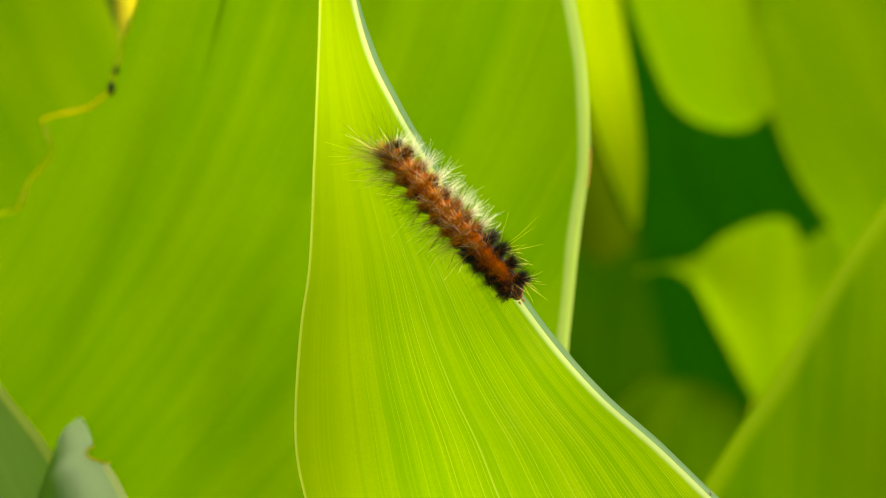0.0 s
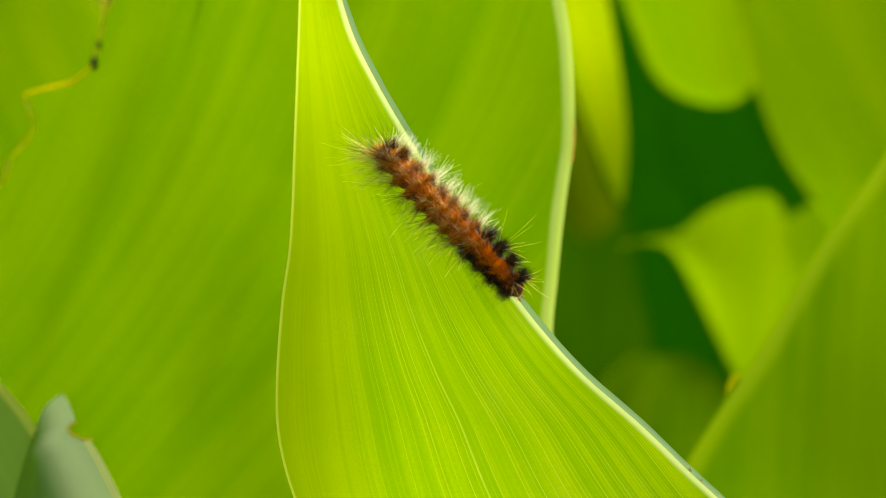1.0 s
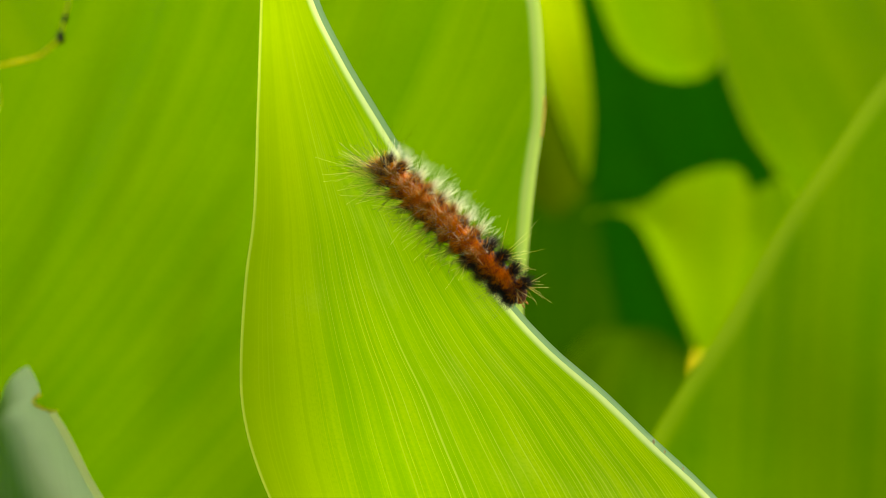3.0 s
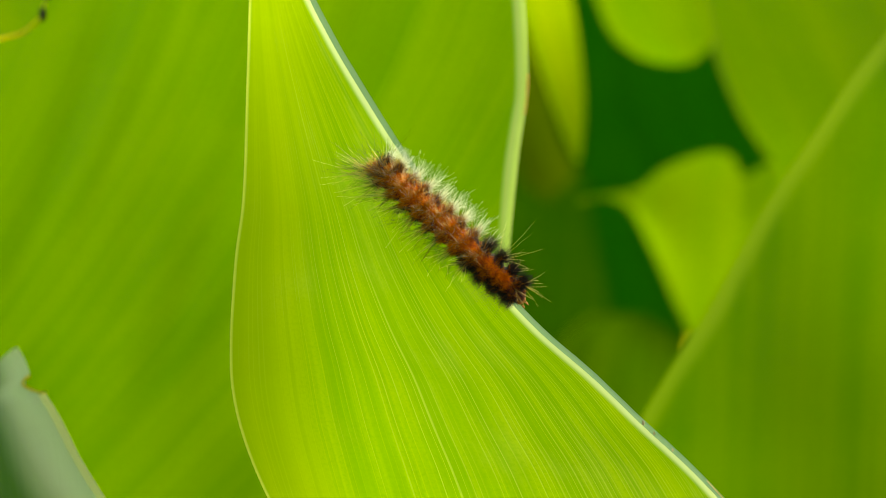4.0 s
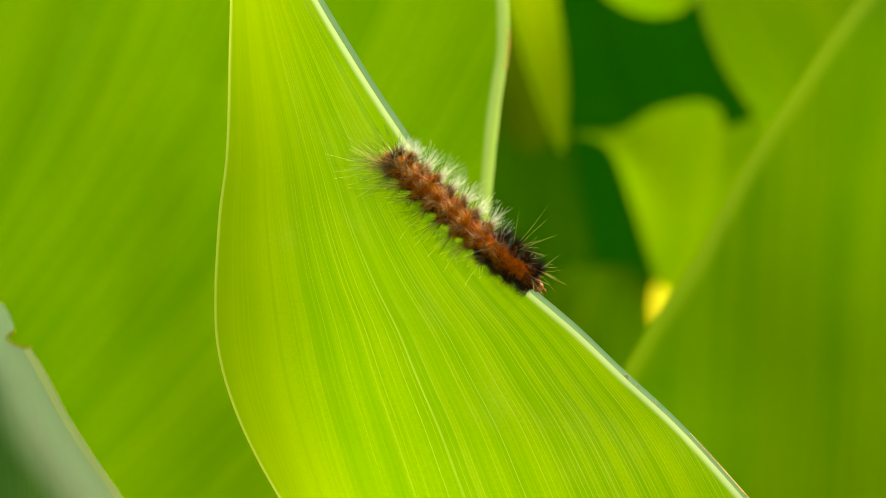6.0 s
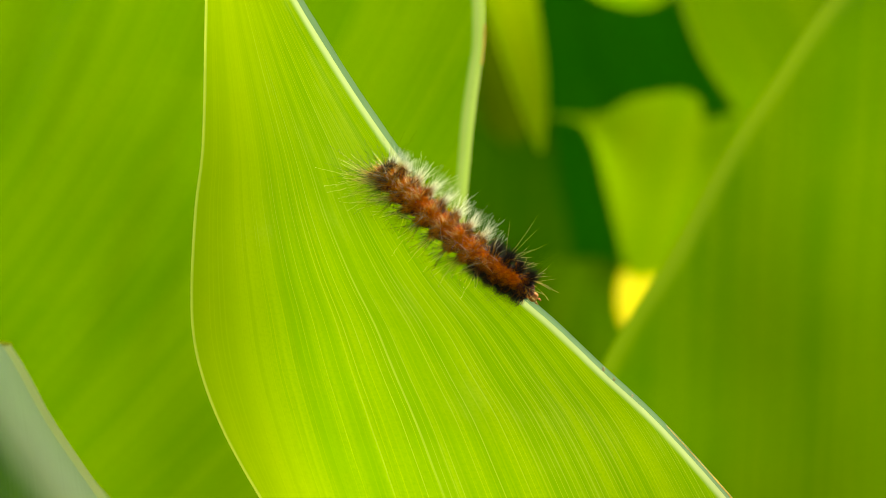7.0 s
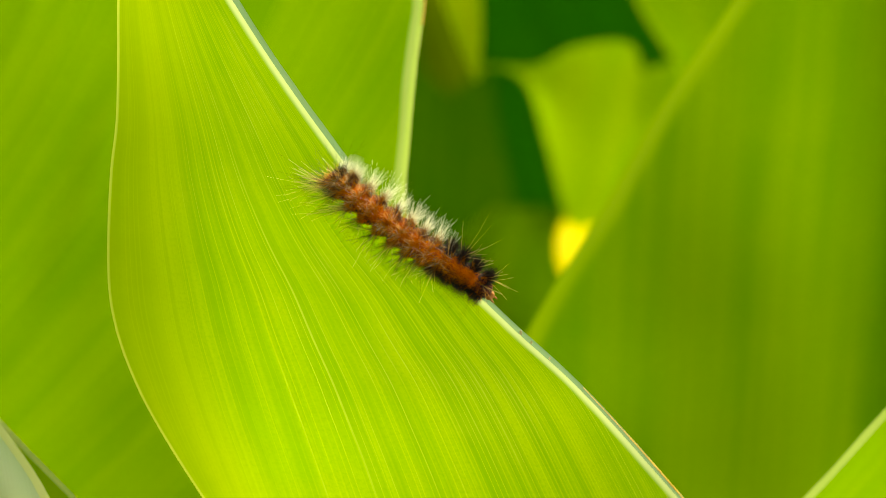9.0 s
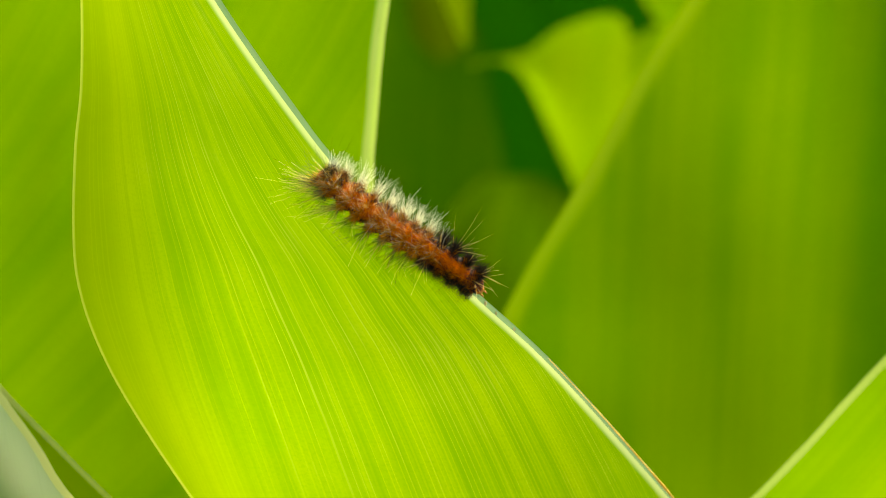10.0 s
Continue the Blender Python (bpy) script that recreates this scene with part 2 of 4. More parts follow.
# ---- building blocks ----
def part(name, bm, material, parent=None, label=""):
    """Links a bmesh as one mesh object under a thing or a part."""
    me = bpy.data.meshes.new(name)
    bm.to_mesh(me)
    bm.free()
    me.materials.append(material)
    for p in me.polygons:
        p.use_smooth = True
    ob = new(name, me)
    if parent:
        ob.parent = parent
    if label:
        ob["label"] = label
    return ob


def smooth_line(points, count):
    """Catmull-Rom curve through a few points, cut into even steps."""
    p = [Vector(q) for q in points]
    p = [2 * p[0] - p[1]] + p + [2 * p[-1] - p[-2]]
    fine = []
    for i in range(1, len(p) - 2):
        for k in range(24):
            t = k / 24
            a, b, c, d = p[i - 1], p[i], p[i + 1], p[i + 2]
            fine.append(0.5 * (2 * b + (c - a) * t + (2 * a - 5 * b + 4 * c - d) * t * t + (3 * b - a - 3 * c + d) * t ** 3))
    fine.append(p[-2])
    run = [0.0]
    for a, b in zip(fine, fine[1:]):
        run.append(run[-1] + (b - a).length)
    out, j = [], 0
    for i in range(count + 1):
        want = run[-1] * i / count
        while j < len(run) - 2 and run[j + 1] < want:
            j += 1
        f = (want - run[j]) / max(run[j + 1] - run[j], 1e-9)
        out.append(fine[j].lerp(fine[j + 1], min(max(f, 0), 1)))
    return out


def level_line(points, count, left, right, soft):
    """An edge cut at even heights between the lower and upper ends that both edges share."""
    lo = max(left[0][2], right[0][2])
    hi = min(left[-1][2], right[-1][2])
    line = smooth_line(points, 400) if soft else [Vector(p) for p in points]
    line = line if line[0].z < line[-1].z else line[::-1]
    zs = [p.z for p in line]
    out = []
    for j in range(count + 1):
        z = lo + (hi - lo) * j / count
        out.append(Vector((float(np.interp(z, zs, [p.x for p in line])), float(np.interp(z, zs, [p.y for p in line])), z)))
    return out


def blade_bm(left, right, nu=28, nv=70, bow=0.0, swell=1.6, narrow=0.03, ripple=0.0, veins=("fan", 0.6), ragged=0.0, seed=0.0, level=False, trace=None):
    """A leaf blade spanned between its two edges, bowed towards the open side. level: rows of the mesh lie level."""
    if level:
        ls, rs = level_line(left, nv, left, right, False), level_line(right, nv, left, right, True)
    else:
        ls, rs = smooth_line(left, nv), smooth_line(right, nv)
    if level:
        pts = np.array([tuple(p) for p in ls + rs])
        plane = np.linalg.lstsq(np.c_[np.ones(len(pts)), pts[:, 0], pts[:, 2]], pts[:, 1], rcond=None)[0]
    def across(z):
        """Where both edges lie at a height."""
        return [float(np.interp(z, [p.z for p in e], [p.x for p in e])) for e in (ls, rs)]

    bm = bmesh.new()
    uv = bm.loops.layers.uv.new("UVMap")
    rim_uv = bm.loops.layers.uv.new("edge")
    grid, st, away = [], {}, {}
    along = 0.0
    for j in range(nv + 1):
        a, b = ls[j], rs[j]
        if ragged:
            k = Vector((0, 0, seed))
            a = a + (b - a).normalized() * ragged * (noise.noise(ls[j] * 140 + k) + 0.6 * noise.noise(ls[j] * 420 + k))
        if j:
            along += 0.5 * ((ls[j] - ls[j - 1]).length + (rs[j] - rs[j - 1]).length)
        k0, k1 = max(j - 1, 0), min(j + 1, nv)
        tang = (ls[k1] + rs[k1] - ls[k0] - rs[k0]).normalized()
        side = b - a
        wide = side.length
        nrm = side.cross(tang)
        nrm = nrm.normalized() if nrm.length > 1e-9 else Vector((0, -1, 0))
        if nrm.y > 0:
            nrm = -nrm
        row = []
        for i in range(nu + 1):
            u = i / nu
            p = a.lerp(b, u)
            if level:
                gx = pts[:, 0].min() + (pts[:, 0].max() - pts[:, 0].min()) * u
                p.x = min(max(gx, a.x), b.x)
                p.y = float(plane[0] + plane[1] * p.x + plane[2] * p.z)
                p.y += ripple * noise.noise(Vector((p.x * 26, p.z * 11, seed)))
                p.y += 0.35 * ripple * noise.noise(Vector(((p.x - 0.42 * p.z) * 130, p.z * 9, seed)))
            else:
                p = p + nrm * bow * max(math.sin(math.pi * u), 0.0) ** swell * min(1.0, (wide / narrow) ** 1.2)
            if ripple and not level:
                q = Vector((p.x * 32, along * 14, seed))
                p = p + nrm * ripple * noise.noise(q) * math.sin(math.pi * min(max(u, 0.0), 1.0)) ** 0.5
            vert = bm.verts.new(p)
            if veins[0] == "young":
                # veins fan out from the top and leave the margin lower down
                g = min(0.25 * math.log1p(math.exp((0.844 - p.z) / 0.035 / 0.25)), 1.8)
                xl, xr = across(p.z)
                flat = (p.x - xl) / max(xr - xl, 0.0004)
                u0 = flat
                for _ in range(12):
                    u0 = flat + g * 0.19 * (1 - math.exp(-max(u0, 0.0) / 0.2)) * (1 - 0.25 * u0)
                st[vert] = (0.062 * (u0 + 0.2 * min(u0, 1.3) ** 6), 0.95 - p.z)
            elif veins[0] == "fan":
                st[vert] = (u * wide ** veins[1] * 0.06 ** (1 - veins[1]) + seed, along)
            else:
                h = p.z - 0.9
                st[vert] = (p.x - veins[1] * h - veins[2] * h * h + seed, h)
            away[vert] = (b.x - p.x, p.x - a.x) if level else ((1 - u) * wide, u * wide)
            row.append(vert)
        grid.append(row)
        if trace is not None:
            trace["left"].append(row[0].co.copy())
            trace["right"].append(row[-1].co.copy())
    for j in range(nv):
        for i in range(nu):
            f = bm.faces.new((grid[j][i], grid[j][i + 1], grid[j + 1][i + 1], grid[j + 1][i]))
            for lp in f.loops:
                lp[uv].uv = st[lp.vert]
                lp[rim_uv].uv = away[lp.vert]
    if level:
        bmesh.ops.remove_doubles(bm, verts=bm.verts, dist=0.000002)
    return bm


def cord_bm(points, count, across, thick, taper=0.0, lean=(0, -1, 0), sides=8, wobble=0.0):
    """A flattened cord along a curve: leaf margins, bitten edges, stems."""
    line = smooth_line(points, count)
    bm = bmesh.new()
    rings = []
    for j, c in enumerate(line):
        t = (line[min(j + 1, count)] - line[max(j - 1, 0)]).normalized()
        n = Vector(lean)
        n = (n - t * n.dot(t)).normalized()
        b = t.cross(n)
        k = 1 - taper * j / count
        k *= 1 + wobble * noise.noise(c * 300)
        rings.append([bm.verts.new(c + b * math.cos(2 * math.pi * i / sides) * across * k
                                   + n * math.sin(2 * math.pi * i / sides) * thick * k) for i in range(sides)])
    for r, q in zip(rings, rings[1:]):
        for i in range(sides):
            bm.faces.new((r[i], r[(i + 1) % sides], q[(i + 1) % sides], q[i]))
    bm.faces.new(rings[0][::-1])
    bm.faces.new(rings[-1])
    return bm


def leaf_thing(name, label, base, category="leaf", group=""):
    root = new(name)
    root.location = base
    root.empty_display_size = 0.01
    bpy.context.view_layer.update()
    return tagged(root, label, category, group)


def stalk(root, left, right, feet=None):
    """The leaf's stalk, from the foot of the blade to the ground."""
    a = (Vector(left[0]) + Vector(right[0])) / 2
    pts = [a + Vector((0, 0, 0.004))] + [Vector(p) for p in (feet or [(a.x * 0.8, a.y + 0.02, 0.45), (a.x * 0.6, a.y + 0.03, -0.02)])]
    st = under(part("stalk", cord_bm(pts, 60, 0.003, 0.0025), RIM_GREEN), root)
    st["label"] = "green stalk"
    return st


def footed(left, right, drop=0.13, width=0.002):
    """Both edges drawn together at the foot of the blade."""
    a = (Vector(left[0]) + Vector(right[0])) / 2 - Vector((0, 0, drop))
    w = Vector((width, 0, 0))
    return [tuple(a - w)] + left, [tuple(a + w)] + right


def under(ob, root):
    """Hang a part built in world space under its thing."""
    ob.parent = root
    ob.matrix_parent_inverse = root.matrix_world.inverted()
    return ob


def blot_bm(x, y, z, size):
    bm = bmesh.new()
    bmesh.ops.create_icosphere(bm, subdivisions=2, radius=1.0)
    for v in bm.verts:
        k = 1 + 0.5 * noise.noise(v.co * 1.7 + Vector((x * 90, 0, z * 90)))
        v.co = Vector((x + v.co.x * size * 0.6 * k, y + v.co.y * size * 0.3, z + v.co.z * size * k))
    return bm


def ribbon_bm(outer, inner, count=160, thick=0.00003):
    """A leaf margin: a strip from the blade's border to the leaf's edge, a little thicker than the blade at the very edge."""
    a, b = smooth_line(outer, count), smooth_line(inner, count)
    bm = bmesh.new()
    uv = bm.loops.layers.uv.new("UVMap")
    rows, run = [], 0.0
    for j in range(count + 1):
        if j:
            run += (a[j] - a[j - 1]).length
        k = Vector((0, -thick * (1 + 0.5 * noise.noise(a[j] * 300)), 0))
        w = (b[j] - a[j])
        rim = a[j] + w * 0.10 * noise.noise(a[j] * 160)
        rows.append(([bm.verts.new(p) for p in (rim, rim + w * 0.3 + k, a[j] + w * 0.65 + k, b[j])], run, w.length))
    for (r, s0, w0), (q, s1, w1) in zip(rows, rows[1:]):
        for i in range(3):
            f = bm.faces.new((r[i], r[i + 1], q[i + 1], q[i]))
            for lp, st in zip(f.loops, ((i * w0 / 3, s0), ((i + 1) * w0 / 3, s0), ((i + 1) * w1 / 3, s1), (i * w1 / 3, s1))):
                lp[uv].uv = st
    return bm


def shifted(edge, other, inward):
    """An edge moved inwards on its blade."""
    o = smooth_line(other, len(edge) - 1)
    out = []
    for a, b in zip(edge, o):
        a = Vector(a)
        out.append(a + (b - a).normalized() * inward)
    return out


# ---- ground ----
bm = bmesh.new()
bmesh.ops.create_grid(bm, x_segments=60, y_segments=60, size=40.0)
for vtx in bm.verts:
    vtx.co.z = 0.03 * noise.noise(vtx.co * 0.8)
ground = part("ground", bm, SOIL)
tagged(ground, "dark brown garden soil with low green weeds", "ground", kind="structure")

# ---- the leaf that the caterpillar walks on ----
MAIN_LEFT = [(0.0113, -0.0088, 0.7637), (-0.0067, -0.0064, 0.7874), (-0.0155, -0.0051, 0.7996), (-0.0253, -0.0031, 0.8161), (-0.0306, -0.0016, 0.8276), (-0.0333, -0.0002, 0.8377), (-0.0337, 0.0014, 0.8473), (-0.0329, 0.0038, 0.8606), (-0.0316, 0.0060, 0.8712), (-0.0311, 0.0101, 0.8895), (-0.0307, 0.0149, 0.9090), (-0.0304, 0.0201, 0.9289), (-0.0287, 0.0257, 0.9511)]
MAIN_RIGHT = [(0.0938, -0.0125, 0.7659), (0.0740, -0.0106, 0.7935), (0.0574, -0.0088, 0.8135), (0.0459, -0.0081, 0.8262), (0.0370, -0.0069, 0.8344), (0.0284, -0.0058, 0.8426), (0.0190, -0.0046, 0.8507), (0.0114, -0.0035, 0.8590), (0.0044, -0.0012, 0.8682), (-0.0028, 0.0013, 0.8784), (-0.0088, 0.0036, 0.8876), (-0.0156, 0.0072, 0.8987), (-0.0206, 0.0106, 0.9088), (-0.0246, 0.0166, 0.9227), (-0.0275, 0.0257, 0.9511)]
main_leaf = leaf_thing("leaf", "bright yellow-green young leaf, backlit, with fine pale veins", (0.0114, -0.0069, 0.7626))
MAIN_LEFT, MAIN_RIGHT = footed(MAIN_LEFT, MAIN_RIGHT)
stalk(main_leaf, MAIN_LEFT, MAIN_RIGHT)
MAIN_INNER = shifted(MAIN_RIGHT, MAIN_LEFT, 0.0010)
blade = under(part("blade", blade_bm(MAIN_LEFT, MAIN_INNER, 60, 150, bow=0.0034, swell=1.0, narrow=0.07, ripple=0.0006, veins=("young", 0.0)), YOUNG), main_leaf)
margin = under(part("margin", ribbon_bm(MAIN_RIGHT, MAIN_INNER), MARGIN_GREY), main_leaf)
margin["label"] = "smooth greyish-green margin"
for at, size in (((0.0364, -0.0072, 0.8344), 0.00042), ((0.0382, -0.0075, 0.8327), 0.0003), ((0.0413, -0.0079, 0.8299), 0.0003)):
    under(part("scar", blot_bm(*at, size), SCAR), main_leaf)["label"] = "small brown scar"
DRY = [(0.0473, -0.0085, 0.8248), (0.0573, -0.0092, 0.8137), (0.0709, -0.0107, 0.7975), (0.0818, -0.0116, 0.7829)]
under(part("dry_edge", cord_bm([(x - 0.0002, y, z) for x, y, z in DRY[::-1]], 60, 0.00028, 0.0003, taper=0.8, wobble=0.5), DRIED), main_leaf)["label"] = "dry golden-brown edge"

# ---- the broad leaf behind it ----
BACK_LEFT = [(-0.1649, 0.0515, 0.7471), (-0.1501, 0.0658, 0.8125), (-0.1302, 0.0722, 0.8582), (-0.1152, 0.0744, 0.8738), (-0.1077, 0.0744, 0.8743), (-0.1005, 0.0736, 0.8753), (-0.0984, 0.0742, 0.8796), (-0.0924, 0.0743, 0.8877), (-0.0949, 0.0744, 0.8955), (-0.0845, 0.0726, 0.8970), (-0.0791, 0.0711, 0.9009), (-0.0767, 0.0705, 0.9110), (-0.0731, 0.0718, 0.9203), (-0.0671, 0.0737, 0.9337)]
BACK_RIGHT = [(0.0299, 0.0177, 0.7652), (0.0217, 0.0245, 0.8134), (0.0169, 0.0284, 0.8412), (0.0163, 0.0296, 0.8498), (0.0170, 0.0308, 0.8584), (0.0187, 0.0311, 0.8746), (0.0204, 0.0318, 0.8869), (0.0202, 0.0345, 0.8991), (0.0192, 0.0370, 0.9098), (0.0164, 0.0409, 0.9227), (0.0132, 0.0440, 0.9305)]
back_leaf = leaf_thing("leaf", "large green leaf with chewed edge and pale margin", (-0.0574, 0.0421, 0.7522))
BACK_LEFT, BACK_RIGHT = footed(BACK_LEFT, BACK_RIGHT)
stalk(back_leaf, BACK_LEFT, BACK_RIGHT)
TRACE = {"left": [], "right": []}
BACK_INNER = [(p[0] - 0.0013, p[1] + 0.0001, p[2]) for p in BACK_RIGHT]
under(part("blade", blade_bm(BACK_LEFT, BACK_INNER, 130, 240, trace=TRACE, bow=-0.004, ripple=0.003, veins=("arc", 0.42, -3.0), ragged=0.0009, seed=1.3, level=True), FULL), back_leaf)
under(part("margin", ribbon_bm([p + Vector((0.0011, -0.0001, 0)) for p in TRACE["right"][::4]], TRACE["right"][::4], 240), MARGIN_PALE), back_leaf)["label"] = "pale whitish margin"
STAIN = [p + Vector((0.0010, -0.0003, 0)) for p in TRACE["right"] if 0.8820 < p.z < 0.8905]
under(part("brown_edge", cord_bm(STAIN, 24, 0.00022, 0.00022, wobble=0.8), DRIED), back_leaf)["label"] = "short brown stretch of dry edge"
BITE = [p + Vector((0.0001, -0.0002, 0)) for p in TRACE["left"] if TRACE["left"][-1].z - 0.004 > p.z > (-0.0977, 0.0739, 0.8706)[2]]
under(part("bitten_edge", cord_bm(BITE, len(BITE) * 2, 0.00028, 0.0003, wobble=0.7), BITTEN), back_leaf)["label"] = "yellow-brown dried bite edge"

for height, size in (((-0.0772, 0.0692, 0.9019)[2], 0.0013), ((-0.0790, 0.0697, 0.9050)[2], 0.0009)):
    at = min(TRACE["left"], key=lambda p: abs(p.z - height))
    under(part("dark_spot", blot_bm(at.x + 0.0004, at.y - 0.0005, at.z, size), SPOT), back_leaf)["label"] = "dark dried spot"
SEAM = [(-0.0515, 0.0661, 0.9260), (-0.0532, 0.0661, 0.9205), (-0.0548, 0.0651, 0.9150), (-0.0563, 0.0642, 0.9100), (-0.0575, 0.0634, 0.9060)]
SEAM = [(x, min(TRACE["left"], key=lambda p: abs(p.z - z)).y - 0.0035, z) for x, y, z in SEAM]
under(part("fold_seam", cord_bm(SEAM, 40, 0.0006, 0.0003, taper=0.85), BITTEN), back_leaf)["label"] = "brownish seam of a fold"

# ---- bloom-covered leaf with a bite ----
TIP_LEFT = [(-0.0867, 0.0015, 0.7792), (-0.0881, 0.0155, 0.8055), (-0.0874, 0.0250, 0.8199), (-0.0856, 0.0311, 0.8294), (-0.0840, 0.0344, 0.8348), (-0.0810, 0.0359, 0.8373)]
TIP_RIGHT = [(-0.0246, -0.0098, 0.7850), (-0.0423, -0.0041, 0.7987), (-0.0498, 0.0022, 0.8074), (-0.0610, 0.0109, 0.8198), (-0.0680, 0.0173, 0.8293), (-0.0708, 0.0202, 0.8321), (-0.0738, 0.0210, 0.8326), (-0.0760, 0.0226, 0.8335), (-0.0746, 0.0231, 0.8348), (-0.0769, 0.0279, 0.8369), (-0.0805, 0.0359, 0.8373)]
tip_leaf = leaf_thing("leaf", "pale bluish-green leaf tip with a bite taken out", (-0.0686, 0.0184, 0.7705))
TIP_LEFT, TIP_RIGHT = footed(TIP_LEFT, TIP_RIGHT)
stalk(tip_leaf, TIP_LEFT, TIP_RIGHT)
TIP_INNER = [(p[0] - 0.0017, p[1], p[2]) for p in TIP_RIGHT]
under(part("blade", blade_bm(TIP_LEFT, TIP_INNER[:7] + TIP_RIGHT[7:], 36, 120, bow=0.003, veins=("arc", -0.3, 0.0), seed=2.2), BLUE), tip_leaf)
under(part("margin", ribbon_bm([(p[0], p[1] - 0.0004, p[2]) for p in TIP_RIGHT[:7]], [(p[0], p[1] - 0.0003, p[2]) for p in TIP_INNER[:7]], 60), MARGIN_WHITE), tip_leaf)["label"] = "whitish margin"
under(part("bitten_edge", cord_bm(TIP_RIGHT[6:10], 14, 0.0003, 0.0003, wobble=0.4), BITTEN), tip_leaf)["label"] = "brown dried bite edge"

FOLD_BASE = (-0.0300, 0.0100, 0.7600)
fold_leaf = leaf_thing("leaf", "green leaf edge with pale margin behind the bitten leaf tip", FOLD_BASE)
FOLD_LEFT = [(-0.0440, 0.0200, 0.7650), (-0.0560, 0.0230, 0.7800), (-0.0640, 0.0260, 0.7960), (-0.0665, 0.0270, 0.8120), (-0.0640, 0.0250, 0.8205)]
FOLD_RIGHT = [(-0.0110, 0.0080, 0.7650), (-0.0240, 0.0080, 0.7805), (-0.0376, 0.0085, 0.7960), (-0.0500, 0.0115, 0.8090), (-0.0554, 0.0140, 0.8143), (-0.0623, 0.0190, 0.8199)]
FOLD_LEFT, FOLD_RIGHT = footed(FOLD_LEFT, FOLD_RIGHT)
stalk(fold_leaf, FOLD_LEFT, FOLD_RIGHT)
under(part("blade", blade_bm(FOLD_LEFT, FOLD_RIGHT, 24, 60, bow=0.002, veins=("arc", -0.85, 0.0), seed=3.1), FRESH), fold_leaf)
under(part("margin", ribbon_bm([(p[0] + 0.0004, p[1] - 0.0006, p[2]) for p in FOLD_RIGHT], [(p[0] - 0.0010, p[1] - 0.0006, p[2]) for p in FOLD_RIGHT], 60), MARGIN_WHITE), fold_leaf)["label"] = "pale margin"

low_leaf = leaf_thing("leaf", "teal-green leaf with yellow margin, low among the others", (-0.1225, 0.0313, 0.7760))
LOW_LEFT = [(-0.1677, 0.0313, 0.7760), (-0.1564, 0.0376, 0.8207), (-0.1338, 0.0439, 0.8655), (-0.1259, 0.0461, 0.8811)]
LOW_RIGHT = [(-0.0646, 0.0256, 0.7786), (-0.0801, 0.0313, 0.8191), (-0.0867, 0.0331, 0.8317), (-0.0959, 0.0348, 0.8434), (-0.1096, 0.0395, 0.8627), (-0.1248, 0.0461, 0.8811)]
LOW_LEFT, LOW_RIGHT = footed(LOW_LEFT, LOW_RIGHT)
stalk(low_leaf, LOW_LEFT, LOW_RIGHT)
under(part("blade", blade_bm(LOW_LEFT, LOW_RIGHT, 16, 40, bow=0.004, veins=("arc", -0.5, 0.0), seed=3.9), TEAL), low_leaf)
under(part("margin", ribbon_bm([(p[0] + 0.0006, p[1] - 0.0010, p[2] + 0.0006) for p in LOW_RIGHT], [(p[0] - 0.0009, p[1] - 0.0010, p[2] - 0.0006) for p in LOW_RIGHT], 60), MARGIN_LIME), low_leaf)["label"] = "yellow margin"

# ---- the wide leaf on the other side ----
WIDE_LEFT = [(0.0224, 0.0646, 0.7537), (0.0375, 0.0679, 0.7917), (0.0483, 0.0691, 0.8144), (0.0637, 0.0724, 0.8385), (0.0775, 0.0757, 0.8618), (0.0882, 0.0778, 0.8765), (0.0987, 0.0798, 0.8912), (0.1135, 0.0840, 0.9065), (0.1270, 0.0871, 0.9141)]
WIDE_RIGHT = [(0.1294, 0.0778, 0.7331), (0.1638, 0.0853, 0.7721), (0.1811, 0.0938, 0.8183), (0.1736, 0.0955, 0.8591), (0.1537, 0.0927, 0.8963), (0.1283, 0.0871, 0.9138)]
WIDE_BASE = (0.0731, 0.0429, 0.7580)
wide_leaf = leaf_thing("leaf", "wide green leaf with soft vertical streaks", WIDE_BASE)
WIDE_LEFT, WIDE_RIGHT = footed(WIDE_LEFT, WIDE_RIGHT)
stalk(wide_leaf, WIDE_LEFT, WIDE_RIGHT)
under(part("blade", blade_bm(WIDE_LEFT, WIDE_RIGHT, 50, 90, bow=0.006, ripple=0.003, veins=("arc", 0.05, 0.0), seed=4.4), STREAKED), wide_leaf)

CORNER_LEFT = [(0.0614, 0.0051, 0.7618), (0.0722, 0.0051, 0.7763), (0.0829, 0.0057, 0.7875), (0.0943, 0.0064, 0.7997), (0.1073, 0.0084, 0.8138), (0.1245, 0.0127, 0.8299), (0.1421, 0.0186, 0.8432)]
CORNER_RIGHT = [(0.1241, 0.0081, 0.7258), (0.1454, 0.0111, 0.7469), (0.1614, 0.0141, 0.7680), (0.1667, 0.0170, 0.7891), (0.1601, 0.0181, 0.8109), (0.1431, 0.0186, 0.8432)]
corner_leaf = leaf_thing("leaf", "light green leaf with a pale margin", (0.0749, 0.0078, 0.7593))
CORNER_LEFT, CORNER_RIGHT = footed(CORNER_LEFT, CORNER_RIGHT)
stalk(corner_leaf, CORNER_LEFT, CORNER_RIGHT)
CORNER_INNER = [(p[0] + 0.0012, p[1], p[2] - 0.0010) for p in CORNER_LEFT]
under(part("blade", blade_bm(CORNER_INNER, CORNER_RIGHT, 24, 50, bow=0.004, veins=("arc", 0.9, 0.0), seed=5.2), CORNER), corner_leaf)
